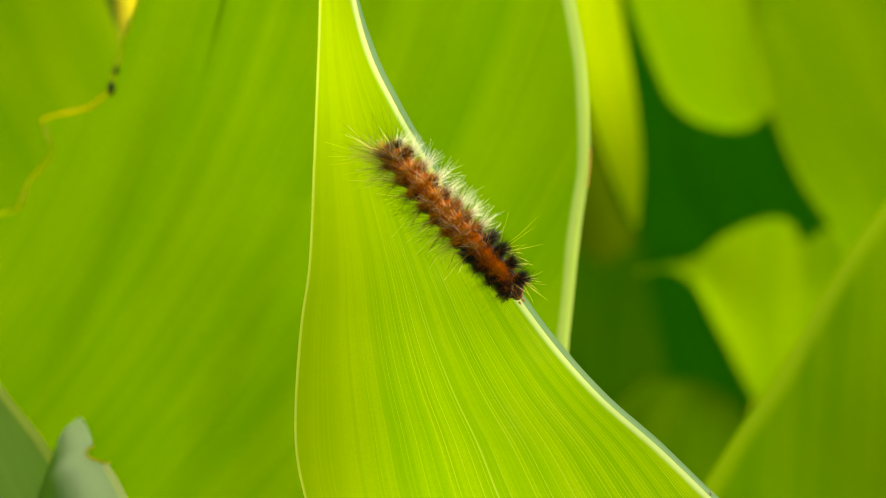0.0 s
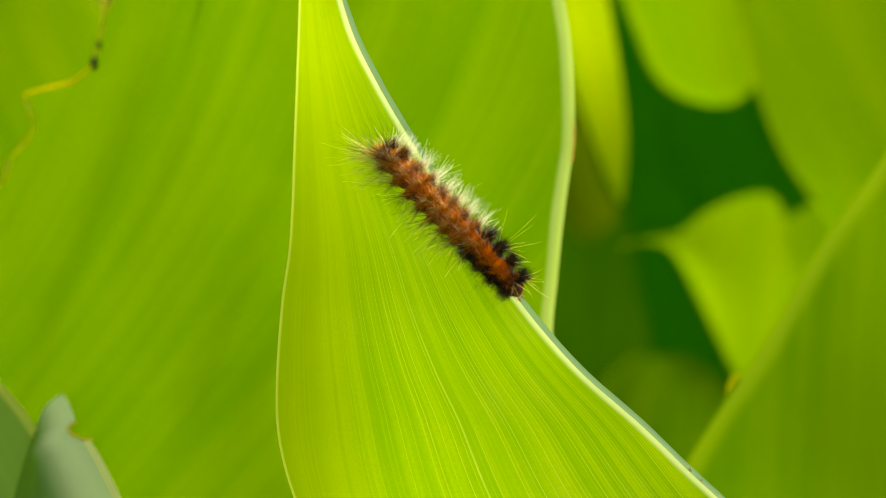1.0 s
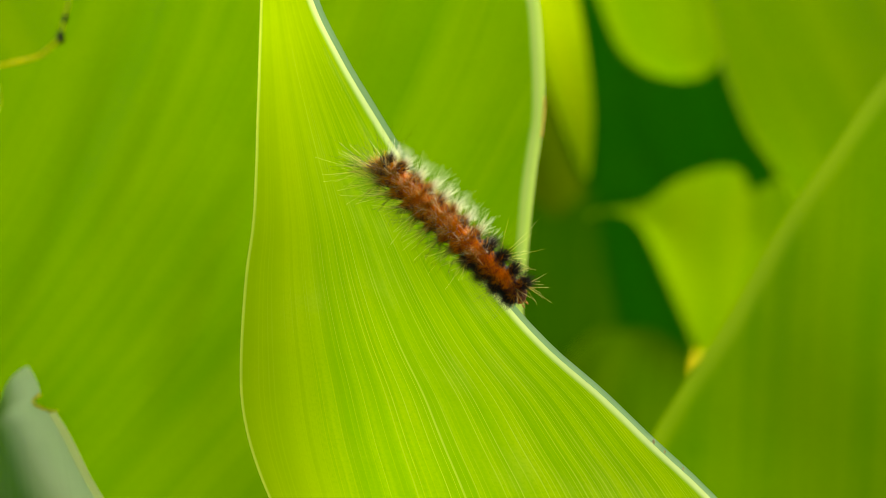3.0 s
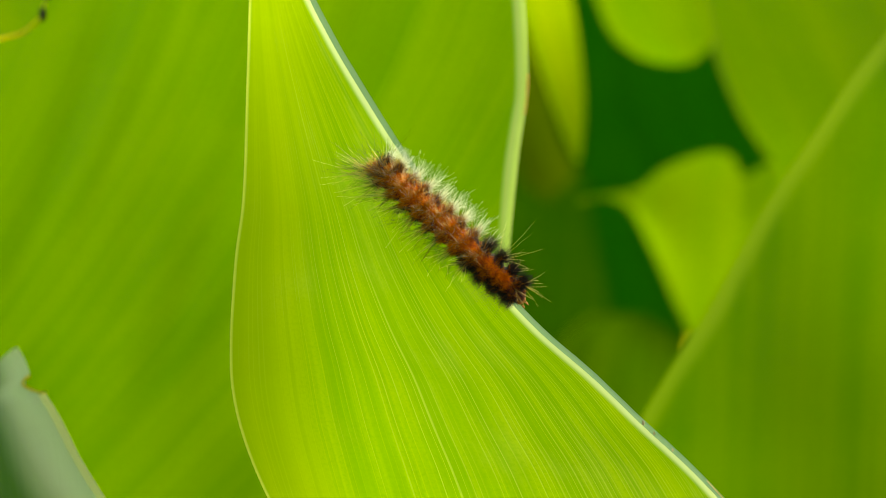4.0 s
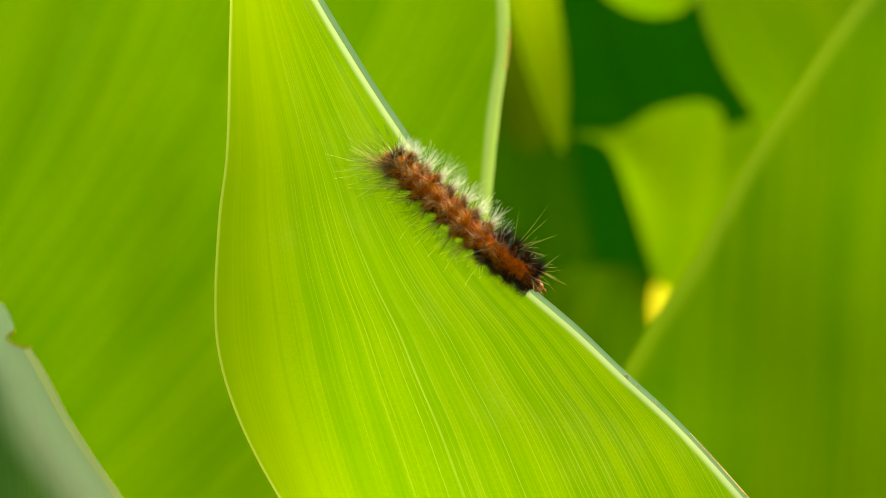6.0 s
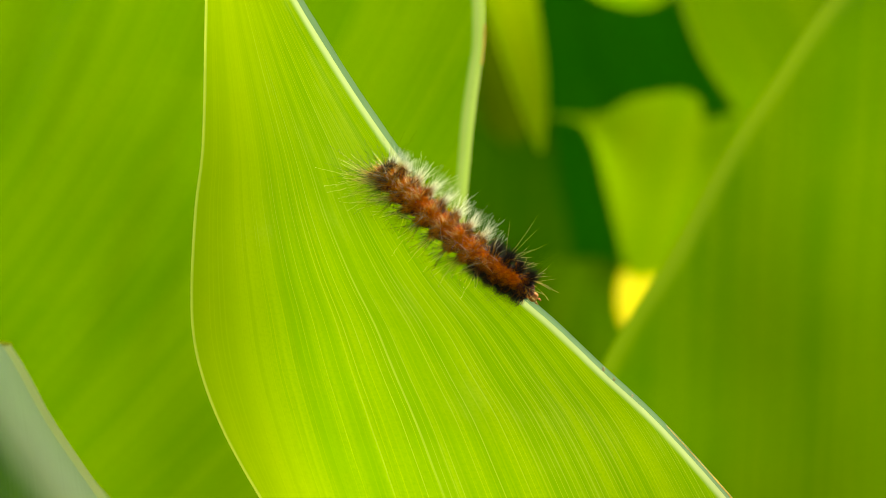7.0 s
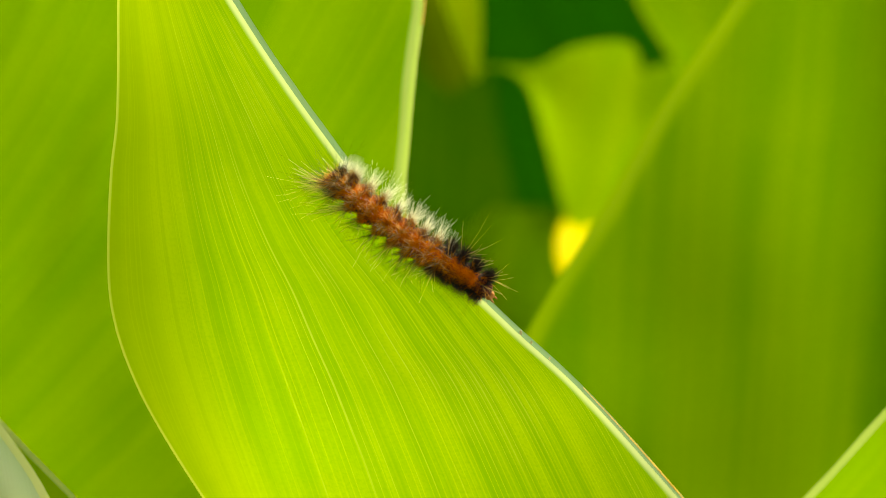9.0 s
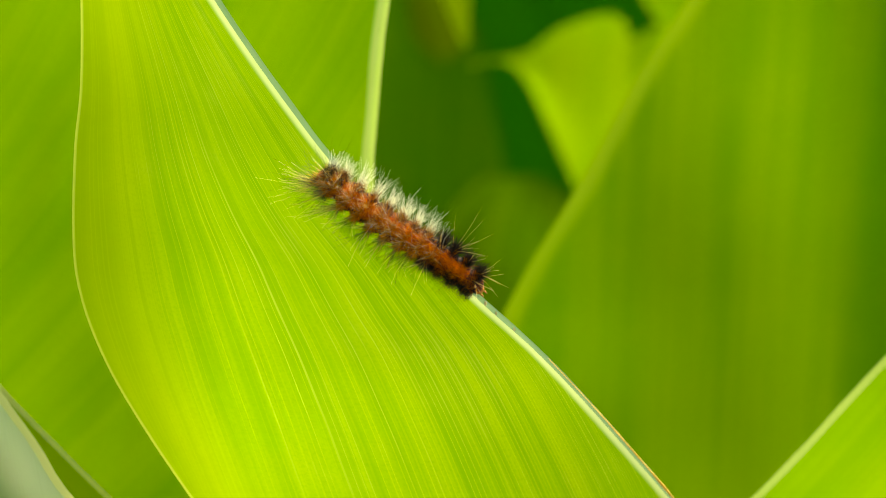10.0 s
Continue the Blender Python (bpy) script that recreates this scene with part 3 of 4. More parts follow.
under(part("margin", ribbon_bm(CORNER_LEFT, CORNER_INNER, 60), MARGIN_PALE), corner_leaf)["label"] = "pale whitish margin"

# ---- leaves farther back ----
def far_leaf(label, left, right, mat, bow=0.0008, veins=("fan", 0.6), seed=0.0, rim=None, pivot=None):
    root = leaf_thing("leaf", label, pivot or left[0], group="leaves farther back")
    a, b = Vector(left[0]), Vector(right[0])
    if (a + b).z / 2 > Vector(left[-1]).z:
        # a hanging leaf: its stalk arches over and down behind the wide leaf or the broad one
        top = (a + b) / 2 + Vector((0, 0.004, 0.015))
        out = 0.34 if top.x > 0.02 else -0.30
        left, right = [tuple(top - Vector((0.001, 0, 0)))] + left, [tuple(top + Vector((0.001, 0, 0)))] + right
        stalk(root, left, right, [top + Vector((out * 0.3, 0.05, 0.05)), (out, top.y + 0.10, 1.02), (out * 1.05, top.y + 0.12, 0.5), (out * 1.05, top.y + 0.12, -0.02)])
    elif abs(a.z - Vector(left[-1]).z) < 0.05:
        stalk(root, left[-1:], right[-1:], [(right[-1][0] + 0.05, right[-1][1] + 0.02, 0.7), (right[-1][0] + 0.07, right[-1][1] + 0.03, -0.02)])
    else:
        left, right = footed(left, right)
        stalk(root, left, right)
    under(part("blade", blade_bm(left, right, 20, 50, bow=bow, ripple=0.0007, veins=veins, seed=seed), mat), root)
    if rim:
        under(part("margin", cord_bm(left, 50, 0.0007, 0.0006), rim), root)
    return root


far_leaf("green leaf seen past the chewed edge", [(-0.2540, 0.1519, 0.9585), (-0.2087, 0.1561, 0.9883), (-0.1484, 0.1574, 0.9973), (-0.1107, 0.1478, 0.9651), (-0.1004, 0.1373, 0.9264), (-0.0928, 0.1328, 0.9089), (-0.0904, 0.1308, 0.8944), (-0.0945, 0.1287, 0.8653)],
         [(-0.2574, 0.1507, 0.9139), (-0.2115, 0.1454, 0.8760), (-0.1809, 0.1426, 0.8563), (-0.1559, 0.1366, 0.8495), (-0.1363, 0.1364, 0.8480), (-0.1200, 0.1328, 0.8515), (-0.1069, 0.1295, 0.8564), (-0.0960, 0.1285, 0.8639)], BANDED, veins=("arc", -0.55, 0.0), seed=6.0)
# Sunlight on this leaf is put into its bright yellow.
far_leaf("yellow leaf in a gap between leaves, sunlight in its colour", [(-0.1524, 0.3230, 1.0260), (-0.1452, 0.3140, 0.9621), (-0.1390, 0.3086, 0.9238), (-0.1362, 0.3035, 0.8875)],
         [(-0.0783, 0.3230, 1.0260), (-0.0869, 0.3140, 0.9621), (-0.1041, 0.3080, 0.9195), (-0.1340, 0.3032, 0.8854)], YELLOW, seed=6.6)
far_leaf("yellowish leaf low behind the chewed leaf", [(-0.2596, 0.1938, 0.8258), (-0.2071, 0.1985, 0.8587), (-0.1634, 0.2002, 0.8708), (-0.1372, 0.1992, 0.8639)],
         [(-0.2596, 0.1895, 0.7946), (-0.2071, 0.1909, 0.8050), (-0.1634, 0.1929, 0.8188), (-0.1319, 0.1963, 0.8431)], YELLOW, seed=6.9)
far_leaf("light green hanging leaf with a rounded tip", [(0.0402, 0.2627, 0.9563), (0.0441, 0.2613, 0.9467), (0.0492, 0.2594, 0.9327), (0.0554, 0.2570, 0.9161), (0.0626, 0.2547, 0.8993), (0.0714, 0.2536, 0.8916), (0.0821, 0.2532, 0.8885)],
         [(0.1026, 0.2627, 0.9563), (0.1026, 0.2613, 0.9467), (0.1016, 0.2594, 0.9331), (0.1006, 0.2559, 0.9080), (0.0975, 0.2541, 0.8955), (0.0913, 0.2533, 0.8895), (0.0831, 0.2531, 0.8883)], SUNNY, seed=7.3)
far_leaf("broad green leaf with lighter streaks", [(0.0842, 0.2524, 0.9552), (0.0871, 0.2498, 0.9362), (0.0932, 0.2455, 0.9060), (0.0970, 0.2435, 0.8918), (0.1053, 0.2407, 0.8719), (0.1177, 0.2381, 0.8530), (0.1291, 0.2349, 0.8303)],
         [(0.2171, 0.2401, 0.9538), (0.2190, 0.2362, 0.9261), (0.2078, 0.2310, 0.8892), (0.1892, 0.2271, 0.8616), (0.1706, 0.2246, 0.8431), (0.1519, 0.2230, 0.8321), (0.1296, 0.2227, 0.8302)], BANDED, veins=("arc", -0.5, 0.0), seed=7.9)
TORN_BASE = (0.1113, 0.2586, 0.8482)
torn_leaf = far_leaf("bright green torn leaf", [(0.0535, 0.2620, 0.8500), (0.0622, 0.2620, 0.8506), (0.0745, 0.2610, 0.8507), (0.0861, 0.2608, 0.8564), (0.1025, 0.2601, 0.8588), (0.1095, 0.2596, 0.8553), (0.1113, 0.2586, 0.8482), (0.1167, 0.2598, 0.8498), (0.1357, 0.2622, 0.8526)],
         [(0.0535, 0.2620, 0.8492), (0.0624, 0.2619, 0.8494), (0.0712, 0.2599, 0.8432), (0.0771, 0.2571, 0.8230), (0.0850, 0.2541, 0.7946), (0.0935, 0.2539, 0.7934), (0.1046, 0.2541, 0.7946), (0.1276, 0.2564, 0.8109), (0.1382, 0.2600, 0.8225)], SUNNY, veins=("arc", 0.3, 0.0), seed=8.4, bow=0.002, pivot=TORN_BASE)
under(part("dry_tip", blade_bm([(0.0830, 0.2562, 0.7950), (0.0816, 0.2592, 0.7877), (0.0825, 0.2629, 0.7784), (0.0856, 0.2659, 0.7709)],
                               [(0.1100, 0.2562, 0.7950), (0.1048, 0.2589, 0.7857), (0.0968, 0.2626, 0.7764), (0.0872, 0.2659, 0.7709)], 8, 20, bow=0.001, seed=9.1), YELLOW), torn_leaf)["label"] = "yellow withered tip"
narrow_leaf = far_leaf("narrow light green leaf", [(0.0185, 0.2109, 0.9470), (0.0229, 0.2084, 0.9294), (0.0269, 0.2058, 0.9107), (0.0329, 0.2032, 0.8923), (0.0402, 0.2004, 0.8725), (0.0458, 0.1986, 0.8596)],
         [(0.0367, 0.2060, 0.9465), (0.0405, 0.2035, 0.9290), (0.0436, 0.2014, 0.9119), (0.0469, 0.2003, 0.8917), (0.0481, 0.1994, 0.8761), (0.0469, 0.1985, 0.8596)], NARROW, bow=0.0004, seed=8.8, pivot=(0.0330, 0.2090, 0.9470))
# Deep green and olive leaves: their dark colour stands in for shade.
far_leaf("deep green leaf, its shade in the colour", [(0.1395, 0.3586, 0.7676), (0.1118, 0.3584, 0.7973), (0.0798, 0.3581, 0.8266), (0.0578, 0.3578, 0.8507), (0.0502, 0.3573, 0.8863), (0.0556, 0.3587, 0.9352), (0.0649, 0.3632, 0.9677), (0.0849, 0.3665, 0.9909)],
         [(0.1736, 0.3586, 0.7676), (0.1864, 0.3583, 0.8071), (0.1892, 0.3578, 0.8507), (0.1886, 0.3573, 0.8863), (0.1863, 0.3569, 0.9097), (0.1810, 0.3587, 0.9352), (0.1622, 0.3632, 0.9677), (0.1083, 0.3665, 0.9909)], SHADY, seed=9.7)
far_leaf("olive green leaf with shade in its colour", [(-0.0077, 0.4158, 0.5969), (-0.0049, 0.4168, 0.6824), (0.0005, 0.4175, 0.7762), (0.0111, 0.4177, 0.8378), (0.0239, 0.4177, 0.8978)],
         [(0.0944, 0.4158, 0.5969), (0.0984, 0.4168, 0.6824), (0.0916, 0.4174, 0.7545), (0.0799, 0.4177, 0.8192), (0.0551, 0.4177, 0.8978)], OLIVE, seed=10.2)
far_leaf("low deep green leaf, its shade in the colour", [(0.1094, 0.3781, 0.6687), (0.0963, 0.3782, 0.7217), (0.0834, 0.3782, 0.7632), (0.0743, 0.3781, 0.8040), (0.0685, 0.3778, 0.8416)],
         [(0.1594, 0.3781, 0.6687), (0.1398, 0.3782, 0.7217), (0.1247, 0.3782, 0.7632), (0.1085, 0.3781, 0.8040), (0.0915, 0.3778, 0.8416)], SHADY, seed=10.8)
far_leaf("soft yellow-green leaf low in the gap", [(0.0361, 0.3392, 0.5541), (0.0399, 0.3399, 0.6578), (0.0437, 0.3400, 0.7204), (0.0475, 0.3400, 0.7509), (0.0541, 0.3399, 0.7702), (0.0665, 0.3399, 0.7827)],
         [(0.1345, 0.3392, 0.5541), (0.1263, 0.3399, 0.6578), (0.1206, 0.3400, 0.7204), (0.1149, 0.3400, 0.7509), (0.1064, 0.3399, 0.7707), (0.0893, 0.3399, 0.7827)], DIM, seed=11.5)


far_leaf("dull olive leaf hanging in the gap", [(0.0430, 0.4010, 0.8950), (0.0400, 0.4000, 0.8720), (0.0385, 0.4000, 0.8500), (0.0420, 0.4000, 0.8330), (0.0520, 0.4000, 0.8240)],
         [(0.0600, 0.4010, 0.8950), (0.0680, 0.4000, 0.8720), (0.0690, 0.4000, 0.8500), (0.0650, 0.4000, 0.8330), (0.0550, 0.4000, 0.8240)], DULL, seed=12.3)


def hedge():
    """Dense foliage, its shade put into a dark colour, that closes the place behind the leaves."""
    bm = bmesh.new()
    uv = bm.loops.layers.uv.new("UVMap")
    rng = random.Random(5)
    for _ in range(2600):
        c = Vector((rng.uniform(-1.6, 1.8), rng.uniform(0.85, 2.0), rng.uniform(0.05, 1.0)))
        c.z *= 0.62 + 0.30 * c.y
        length, wide = rng.uniform(0.12, 0.34), rng.uniform(0.03, 0.07)
        m = Matrix.Translation(c) @ Euler((rng.uniform(-0.9, 0.9), rng.uniform(-0.6, 0.6), rng.uniform(-1.2, 1.2))).to_matrix().to_4x4()
        rows = []
        for j in range(7):
            t = j / 6
            w = wide * math.sin(math.pi * min(0.08 + t * 0.92, 1.0)) ** 0.8
            bend = -0.25 * length * t * t
            rows.append([bm.verts.new(m @ Vector((k * w, bend - abs(k) * w * 0.35, t * length))) for k in (-1, 0, 1)])
        for j in range(6):
            for i in range(2):
                f = bm.faces.new((rows[j][i], rows[j][i + 1], rows[j + 1][i + 1], rows[j + 1][i]))
                for lp, (s, t) in zip(f.loops, ((i, j), (i + 1, j), (i + 1, j + 1), (i, j + 1))):
                    lp[uv].uv = (c.x + s * wide, t * length / 6)
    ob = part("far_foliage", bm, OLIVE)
    return tagged(ob, "dense green background foliage, darkened in colour for shade", "foliage", kind="stuff")


hedge()

# ---- caterpillar ----
COUNT = 12
BODY = 0.0340


def strands_bm(tufts, rng, size, along=0.00028, fan=4.5):
    """Bristles in tufts: thin tapered three-sided curved spikes.
    tufts: number, angle round the body, length range, spread, tilt towards the head, thickness, breadth along the body if its own."""
    bm = bmesh.new()
    uv = bm.loops.layers.uv.new("UVMap")
    for number, angle, l0, l1, spread, tilt, thick, *own in tufts:
        broad = own[0] if own else along
        for _ in range(number):
            a = radians(angle + rng.gauss(0, fan))
            out = Vector((0, math.cos(a), math.sin(a)))
            shift = max(-0.0013, min(0.0013, rng.gauss(0, broad)))
            p = Vector((shift, 0, 0)) + out * size * math.sqrt(1 - (shift / 0.0024) ** 2)
            way = (out + Vector((tilt + rng.gauss(0, spread), rng.gauss(0, spread), rng.gauss(0, spread)))).normalized()
            sag = Vector((rng.gauss(0, 0.16), rng.gauss(0, 0.16), -0.05))
            length = rng.uniform(l0, l1)
            side = way.orthogonal().normalized()
            up = way.cross(side)
            rings = []
            for j in range(4):
                t = j / 3
                c = p + way * length * t + sag * length * t * t
                r = thick * 0.95 * (1 - 0.65 * t)
                rings.append([bm.verts.new(c + (side * math.cos(q) + up * math.sin(q)) * r) for q in (0, 2.094, 4.189)])
            for j in range(3):
                for i in range(3):
                    f = bm.faces.new((rings[j][i], rings[j][(i + 1) % 3], rings[j + 1][(i + 1) % 3], rings[j + 1][i]))
                    for lp, t in zip(f.loops, (j, j, j + 1, j + 1)):
                        lp[uv].uv = (0.5, t / 3)
    return bm


def ring_bm(length, radius, seed):
    """One body ring: a swollen band with a row of warts round it."""
    bm = bmesh.new()
    bmesh.ops.create_uvsphere(bm, u_segments=28, v_segments=18, radius=1.0)
    warts = [(radians(a), x) for a in (12, 40, 68, 112, 140, 168) for x in (0.0,)]
    for v in bm.verts:
        c = v.co.copy()
        x = c.z
        a = math.atan2(c.y, c.x) + math.pi / 2
        rad = math.sqrt(max(0.0, 1 - abs(x) ** 2.6))
        lump = 0.0
        for w, wx in warts:
            d = (math.atan2(math.sin(a - w), math.cos(a - w)) * 1.9) ** 2 + (x - wx) ** 2 * 2.2
            lump += 0.10 * math.exp(-d * 6)
        lump += 0.05 * noise.noise(Vector((x * 3, math.cos(a) * 3, math.sin(a) * 3 + seed)))
        r = radius * rad * (1 + lump)
        z = math.sin(a) * r
        v.co = Vector((x * length, math.cos(a) * r, z if z > 0 else z * 0.75))
    return bm


def capsule_bm():
    """Head: two round lobes with a groove, mouth parts and short feelers."""
    bm = bmesh.new()
    bmesh.ops.create_uvsphere(bm, u_segments=24, v_segments=16, radius=0.00085)
    for v in bm.verts:
        g = 0.00016 * math.exp(-(v.co.y / 0.00025) ** 2)
        v.co = Vector((v.co.x * 0.9, v.co.y * 1.05 , v.co.z - (g if v.co.z > 0 else 0)))
    for s in (-1, 1):
        r = bmesh.ops.create_cone(bm, segments=8, radius1=0.00022, radius2=0.00008, depth=0.0006, cap_ends=True)
        bmesh.ops.rotate(bm, verts=r["verts"], cent=(0, 0, 0), matrix=Matrix.Rotation(radians(100), 3, "Y"))
        bmesh.ops.translate(bm, verts=r["verts"], vec=(0.0012, 0.0004 * s, -0.0005))
    return bm


def leg_bm(big):
    bm = bmesh.new()
    r = bmesh.ops.create_cone(bm, segments=10, radius1=0.00035 if big else 0.0001, radius2=0.0006 if big else 0.0003, depth=0.0016, cap_ends=True)
    for v in r["verts"]:
        if v.co.z < 0 and big:
            v.co.x *= 1.7
    return bm


def caterpillar():
    rng = random.Random(11)
    root = new("caterpillar")
    root.empty_display_size = 0.01
    tagged(root, "hairy orange and black caterpillar with pale bristles on a leaf", "caterpillar")
    rings = []
    for i in range(COUNT):
        front = i < 4
        size = (0.0016, 0.0019, 0.0021, 0.0022, 0.0023, 0.0023, 0.0023, 0.0023, 0.0023, 0.0022, 0.0020, 0.0014)[i] * 1.1
        ring = part("body_segment", ring_bm(0.0023 if i < COUNT - 1 else 0.0014, size, i * 3.7), SKIN_DARK if i in (0, COUNT - 1) else SKIN_FRONT if i < 4 else SKIN, root)
        rings.append(ring)
        last = i == COUNT - 1
        # back: orange tufts on the warts, dark tufts between them
        few = 0.45 if i == 0 else 0.8 if last else 1.0
        orange = [(int(n * few), a + rng.uniform(-5, 5), 0.0007, 0.0018, 0.75, -0.45, 0.000026) for n, a in ((40, 72), (70, 88), (80, 102), (80, 116), (70, 130)) if a > 100 or not last]
        orange += [(int((n if i > 3 else 8) * few), a + rng.uniform(-5, 5), 0.0007, 0.0017, 0.6, -0.4, 0.000026) for n, a in ((60, 144), (50, 158), (16, 56))]
        part("back_bristles", strands_bm(orange, rng, size, 0.00065, 7.0), HAIR_ORANGE, ring, "short orange bristles")
        if not front and not last:
            brown = [(44, a + rng.uniform(-4, 4), 0.0006, 0.0018, 0.7, -0.4, 0.000028) for a in (26, 40, 54, 64)]
            part("brown_bristles", strands_bm(brown, rng, size, 0.0006, 6.0), HAIR_BROWN, ring, "tan and brown bristles")
        dark = [(26, 46, 0.0005, 0.0014, 0.6, -0.3, 0.00003), (26, 62, 0.0005, 0.0014, 0.6, -0.3, 0.00003), (20, 28, 0.0005, 0.0016, 0.5, -0.2, 0.00003)]
        dark += [(46, a, 0.0003, 0.0009, 0.7, 0.0, 0.000036) for a in (166, 180, 194)]
        if i % 3 == 1 and not front:
            dark += [(20, rng.choice((74, 104)), 0.0006, 0.0015, 0.7, -0.6, 0.00003)]
        if front:
            dark += [(120, a, 0.0006, 0.0025, 0.62, 0.0, 0.000034, 0.00032) for a in (-10, 4, 18, 32, 46)]
            dark += [(120, a, 0.0006, 0.0021, 0.75, 0.0, 0.000034, 0.0008) for a in (142, 152, 163, 176, 190)]
            dark += [(30, a, 0.0006, 0.0015, 0.6, 0.1, 0.000034) for a in (56, 126)]
            dark += [(26, 200, 0.0022, 0.0042, 0.4, 0.0, 0.000024), (14, 14, 0.0024, 0.0040, 0.4, 0.1, 0.000024)]
            if i == 0:
                dark += [(90, a, 0.0006, 0.0016, 0.6, 0.3, 0.000034) for a in (60, 90, 120)]
        elif last:
            dark += [(170, a, 0.0006, 0.0017, 0.7, 0.1, 0.000036) for a in (15, 35, 55, 72, 90)]
            dark += [(18, a, 0.0040, 0.0085, 0.55, -0.9, 0.000028) for a in (60, 110, 150, 180)]
        else:
            dark += [(16, a, 0.0020, 0.0054, 0.5, -0.15, 0.000032) for a in (160, 180, 200)]
            dark += [(14, 16, 0.0010, 0.0026, 0.6, 0.0, 0.000026)]
            if i == COUNT - 2:
                dark += [(60, a, 0.0006, 0.0017, 0.7, -0.3, 0.000034) for a in (25, 45, 62, 80)]
                dark += [(12, a, 0.0034, 0.0070, 0.5, -0.7, 0.000028) for a in (120, 150, 180)]
        part("dark_bristles", strands_bm(dark, rng, size, 0.0007 if front else 0.0004, 7.0 if front else 4.5), HAIR_BLACK, ring, "black bristles")
        if i >= 3:
            thick_set = 34 if i >= 5 else 24 if i == 4 else 4
            tuft = rng.uniform(0.8, 1.15)
            pale = [(thick_set, a, 0.0012, 0.0042 * tuft, 0.26, -0.15 if i < 9 else -0.4, 0.000028) for a in (-12, 0, 12)]
            pale += [(thick_set // 2, a, 0.0008, 0.0022, 0.36, -0.15, 0.000026) for a in (2, 20)]
            pale += [(4, 70, 0.0018, 0.0040, 0.6, -0.5, 0.000024), (4, 110, 0.0018, 0.0040, 0.6, -0.5, 0.000024)]
            part("pale_bristles", strands_bm(pale, rng, size, 0.00045), HAIR_WHITE, ring, "long whitish bristles")
            straw = [(6 if i < 9 else 14, a, 0.0022, 0.0056 if i < 9 else 0.0078, 0.42, -0.1 if i < 9 else -0.8, 0.000032) for a in (150, 170, 190)]
            # Bristles on the back are pale and many to double as highlights.
            straw += [(5, 50, 0.0014, 0.0034, 0.6, -0.3, 0.000024), (18, 88, 0.0014, 0.0030, 0.9, -0.8, 0.000030), (18, 116, 0.0014, 0.0028, 0.8, -0.6, 0.000030)]
            if i >= 5:
                straw += [(5, a, 0.0020, 0.0038, 0.45, -1.0, 0.000024) for a in (60, 85, 110, 135)]
            part("straw_bristles", strands_bm(straw, rng, size), HAIR_YELLOW, ring, "straw-coloured bristles")
        else:
            pale = [(5 if i == 0 else 2, a, 0.0026, 0.0050, 0.4, 1.1 if i == 0 else 0.7, 0.000032) for a in (0, 40, 90)[:3 if i == 0 else 2]]
            if i == 2:
                pale += [(4, 15, 0.0060, 0.0090, 0.25, 0.1, 0.000026)]
            part("straw_bristles", strands_bm(pale, rng, size), HAIR_YELLOW, ring, "straw-coloured bristles")
        if i in (0, 1, 2, 5, 6, 7, 8, COUNT - 1):
            for s in (-1, 1):
                leg = part("leg", leg_bm(i > 2), LEG, ring)
                leg.location = (0, s * 0.0011, -size * 0.75 - 0.0004)
                leg.rotation_euler = (s * 0.35, 0, 0)
    head = part("head", capsule_bm(), HEAD, root, "shiny orange-brown head capsule")
    rings.append(head)
    return root, rings


cat_root, cat_rings = caterpillar()

# the way along the leaf margin, from the leaf's upper part down past the scar
WAY = smooth_line([p for p in MAIN_RIGHT[::-1]], 1200)
STEP = sum((b - a).length for a, b in zip(WAY, WAY[1:])) / 1200
MARK = min(range(1201), key=lambda k: (WAY[k] - Vector(MAIN_RIGHT[5])).length)
SWAY = [
    (0.00, 0.0009, 0.0001, 0.0001),
    (0.50, 0.0000, 0.0000, 0.0001),
    (1.00, 0.0002, 0.0000, -0.0001),
    (1.50, 0.0000, -0.0001, -0.0005),
    (2.00, 0.0004, -0.0000, -0.0003),
    (2.50, 0.0000, -0.0000, 0.0000),
    (4.00, -0.0005, 0.0001, 0.0005),
    (4.50, -0.0010, 0.0001, 0.0010),
    (5.00, -0.0010, 0.0001, 0.0007),
    (5.50, -0.0002, 0.0000, 0.0004),
    (7.00, -0.0010, 0.0000, 0.0001),
    (7.50, 0.0007, -0.0001, -0.0003),
    (8.00, -0.0012, -0.0001, -0.0008),
    (8.50, -0.0026, 0.0001, 0.0007),
    (9.00, -0.0017, -0.0001, -0.0008),
    (9.50, -0.0034, -0.0001, -0.0012),
    (10.00, -0.0041, 0.0002, -0.0000),
]
BACK_SWAY = [
    (0.00, -0.0002, 0.0000, 0.0000),
    (0.50, -0.0002, 0.0000, 0.0005),
    (1.00, -0.0003, 0.0000, 0.0002),
    (1.50, -0.0003, 0.0000, 0.0000),
    (2.00, 0.0005, 0.0000, 0.0000),
    (2.50, 0.0006, -0.0000, 0.0000),
    (4.00, -0.0011, 0.0000, 0.0017),
    (4.50, -0.0022, 0.0000, 0.0019),
    (5.00, -0.0005, 0.0000, 0.0014),
    (5.50, -0.0009, 0.0000, 0.0012),
    (7.00, -0.0023, 0.0001, 0.0006),
    (7.50, -0.0022, 0.0001, -0.0000),
    (8.00, -0.0069, 0.0004, -0.0000),
    (8.50, -0.0027, 0.0002, -0.0000),
    (9.00, 0.0009, -0.0000, 0.0000),
    (9.50, -0.0008, 0.0001, -0.0000),
    (10.00, -0.0017, 0.0002, -0.0000),
]
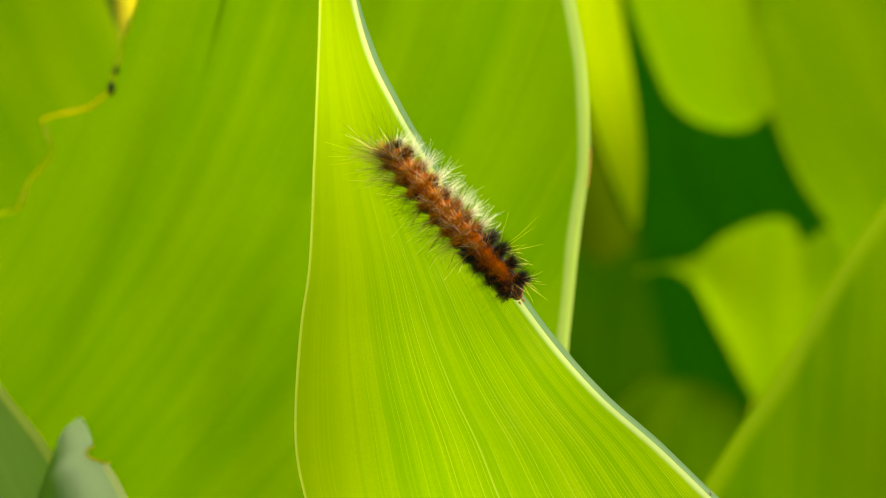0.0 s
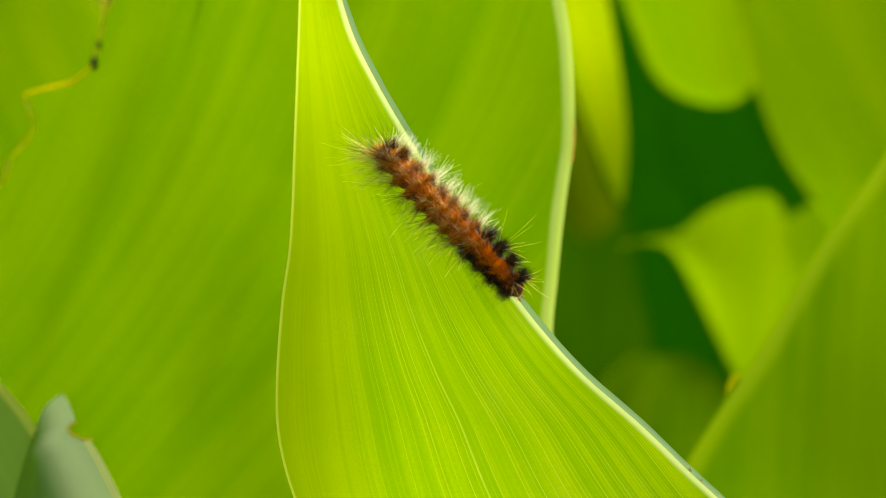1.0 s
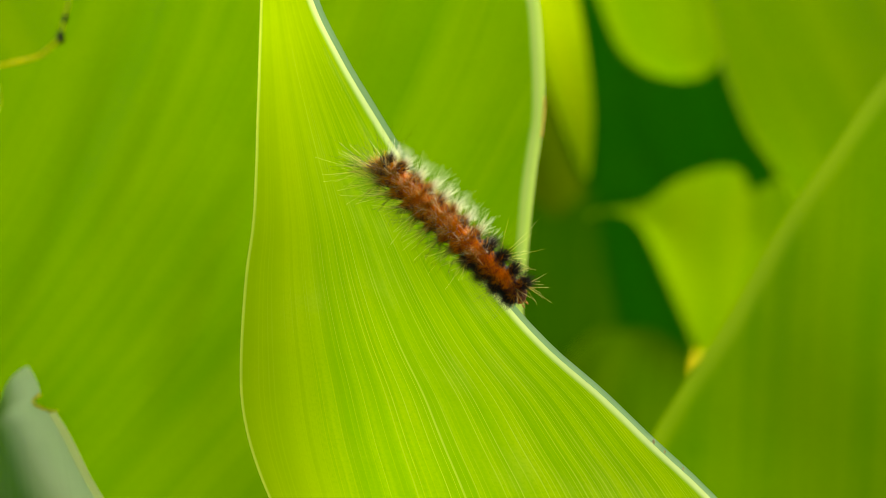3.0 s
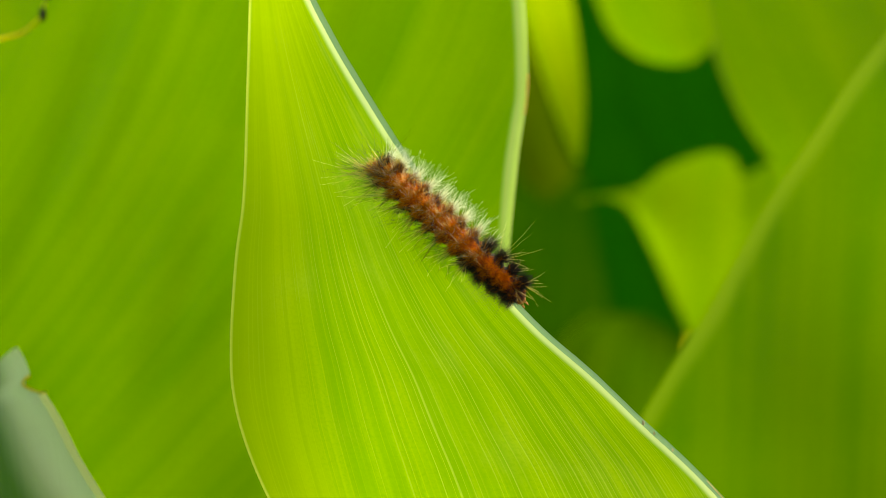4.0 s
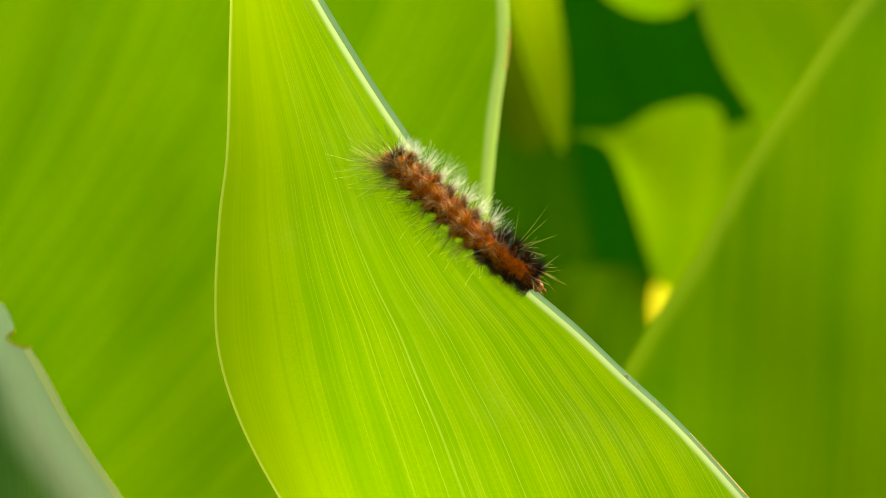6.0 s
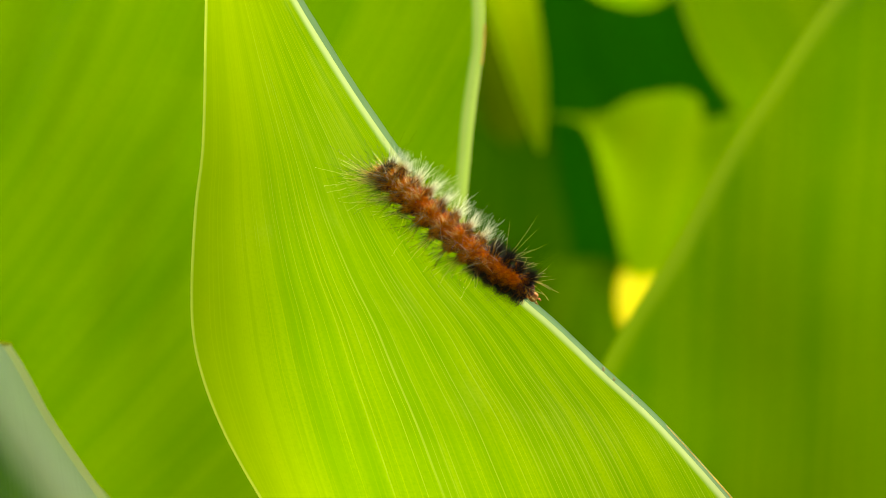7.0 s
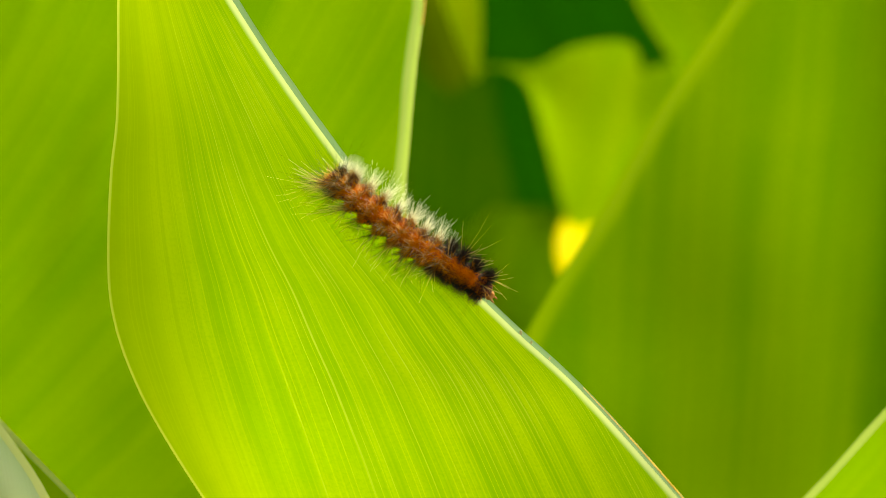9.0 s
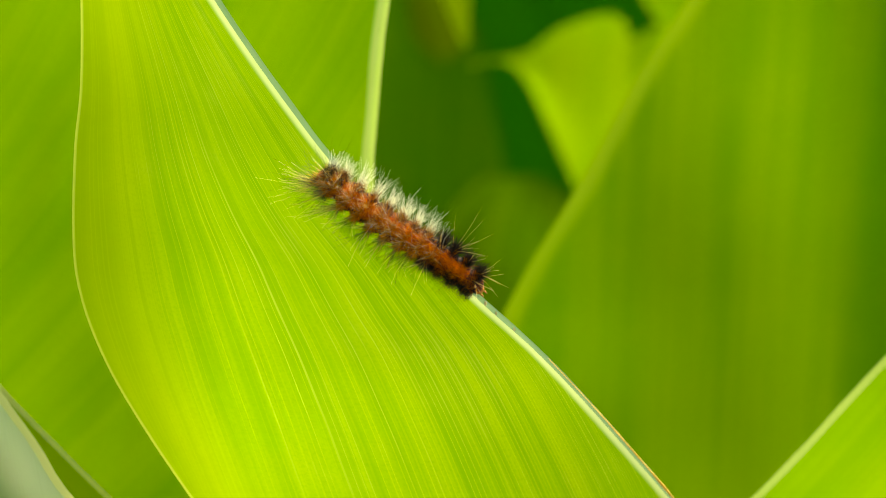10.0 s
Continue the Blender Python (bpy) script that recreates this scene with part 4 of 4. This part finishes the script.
TORN_LEAN = [(0.0, 10), (0.5, 10), (1.0, 9), (2.5, 7.5), (4.0, 8), (4.5, 9), (5.0, 8), (5.5, 6), (7.0, 0), (7.5, 0), (8.0, 9), (8.5, 8.5), (9.0, 0.5), (9.5, 7), (10.0, 8)]
WIDE_LEAN = [(0.0, 0.0), (2.5, 0.0), (4.0, 1.2), (4.5, 1.5), (5.5, 1.3), (7.0, 1.4), (7.5, 1.3), (8.0, 1.8), (8.5, 2.0), (9.0, 0.3), (9.5, 0.9), (10.0, 1.5)]
CORNER_SWAY = [(0.0, -0.0040), (8.0, -0.0040), (8.5, -0.0040), (9.0, -0.0004), (9.5, -0.0006), (10.0, -0.0013)]
TIP_SWAY = [(0.0, 0.0005, -0.0007), (0.5, -0.0004, -0.0004), (1.0, -0.0001, -0.0007), (1.5, -0.0004, -0.0009), (2.0, 0.0001, -0.0005), (2.5, 0.0, 0.0), (4.0, -0.0004, 0.0010), (4.5, -0.0014, 0.0013), (5.0, -0.0013, 0.0012), (5.5, -0.0006, 0.0010), (7.0, 0.0, 0.0003), (7.5, 0.0002, 0.0), (8.5, -0.0010, 0.0), (9.0, -0.0006, 0.0), (9.5, 0.0012, 0.0), (10.0, 0.0034, 0.0)]
FOLD_SWAY = [(0.0, -0.0100), (5.5, -0.0090), (7.0, -0.0050), (7.5, -0.0036), (8.5, -0.0050), (9.0, -0.0045), (9.5, -0.0022), (10.0, 0.0)]
NARROW_SWAY = [(0.0, 0.0), (4.5, 0.0), (5.0, -0.003), (5.5, -0.008), (7.0, -0.014), (7.5, -0.012), (8.0, -0.008), (8.5, -0.003), (9.0, -0.007), (10.0, -0.006)]
CRAWL = [(0.0, 482), (1.0, 434), (2.5, 365), (4.0, 313), (4.5, 296), (5.5, 252), (7.0, 187), (7.5, 163), (8.0, 140), (9.0, 92), (9.5, 61), (10.0, 28)]
LEAN_IN = [(0.0, 0.0011), (1.5, 0.0002), (2.5, -0.0016), (4.0, -0.0005), (5.0, -0.0007), (7.0, -0.0004), (8.5, -0.0004), (10.0, -0.0005)]
SLANT = [(0.0, 0.0056), (2.5, 0.0068), (4.5, 0.0066), (7.5, 0.0057), (10.0, 0.0044)]
MM = 0.0000945


def blend(rows, t):
    for (a, *p), (b, *q) in zip(rows, rows[1:]):
        if a <= t <= b:
            f = (t - a) / (b - a)
            return [x + (y - x) * f for x, y in zip(p, q)]
    return list(rows[-1][1:])


def on_way(dist):
    """Point, heading and outward side at a distance along the margin."""
    k = dist / STEP
    k = min(max(k, 2), 1197)
    i = int(k)
    p = WAY[i].lerp(WAY[i + 1], k - i)
    j0, j1 = max(i - 25, 0), min(i + 26, 1200)
    head = (WAY[j1] - WAY[j0]).normalized()
    out = Vector((0.10, -1.0, 0.22))
    out = (out - head * out.dot(head)).normalized()
    side = out.cross(head)
    return p, head, out, side


def motions():
    walk(main_leaf, [(t, Matrix.Translation(Vector((0.0114, -0.0069, 0.7626)) + Vector(w))) for t, *w in SWAY])
    walk(back_leaf, [(t, Matrix.Translation(Vector((-0.0574, 0.0421, 0.7522)) + Vector(w))) for t, *w in BACK_SWAY])
    walk(wide_leaf, [(t, pose(*WIDE_BASE, 0, -lean, 0)) for t, lean in WIDE_LEAN])
    walk(corner_leaf, [(t, Matrix.Translation(Vector((0.0749, 0.0078, 0.7593)) + Vector((dx, 0, 0)))) for t, dx in CORNER_SWAY])
    walk(tip_leaf, [(t, Matrix.Translation(Vector((-0.0686, 0.0184, 0.7705)) + Vector((dx, 0, dz)))) for t, dx, dz in TIP_SWAY])
    walk(fold_leaf, [(t, Matrix.Translation(Vector(FOLD_BASE) + Vector((dx, 0, 0)))) for t, dx in FOLD_SWAY])
    walk(narrow_leaf, [(t, pose(0.0330, 0.2090, 0.9470 + dz)) for t, dz in NARROW_SWAY])
    walk(torn_leaf, [(t, pose(TORN_BASE[0] - 0.0006, TORN_BASE[1], TORN_BASE[2] + 0.0005, 0, -1.3 * lean, 0)) for t, lean in TORN_LEAN])
    times = [i * 0.25 for i in range(41)]
    root_rows, ring_rows = [], [[] for _ in cat_rings]
    for t in times:
        lead = MARK * STEP - blend(CRAWL, t)[0] * MM
        w = Vector(blend(SWAY, t))
        mid = on_way(lead - BODY / 2)
        base = Matrix.Translation(mid[0] + w)
        root_rows.append((t, base))
        for i in range(COUNT + 1):
            if i == COUNT:
                back, lift = 0.0002, -0.0008
            else:
                back, lift = 0.0024 + (BODY - 0.004) * min(i / (COUNT - 1), 0.975), 0.0
            ph = 2 * math.pi * (t / 1.1 + i / 9.0)
            back += 0.00030 * math.sin(ph)
            lift += 0.00022 * max(0.0, math.sin(ph + 1.0))
            p, head, out, side = on_way(lead - back)
            inward = blend(LEAN_IN, t)[0] + blend(SLANT, t)[0] * (i / COUNT if i < COUNT else 0) ** 1.3
            p = p + w + out * (0.0020 + lift) - side * inward
            m = Matrix((head, side, out)).transposed().to_4x4()
            m.translation = p - base.translation
            ring_rows[i].append((t, m))
    walk(cat_root, root_rows)
    for ring, rows in zip(cat_rings, ring_rows):
        walk(ring, rows)


motions()
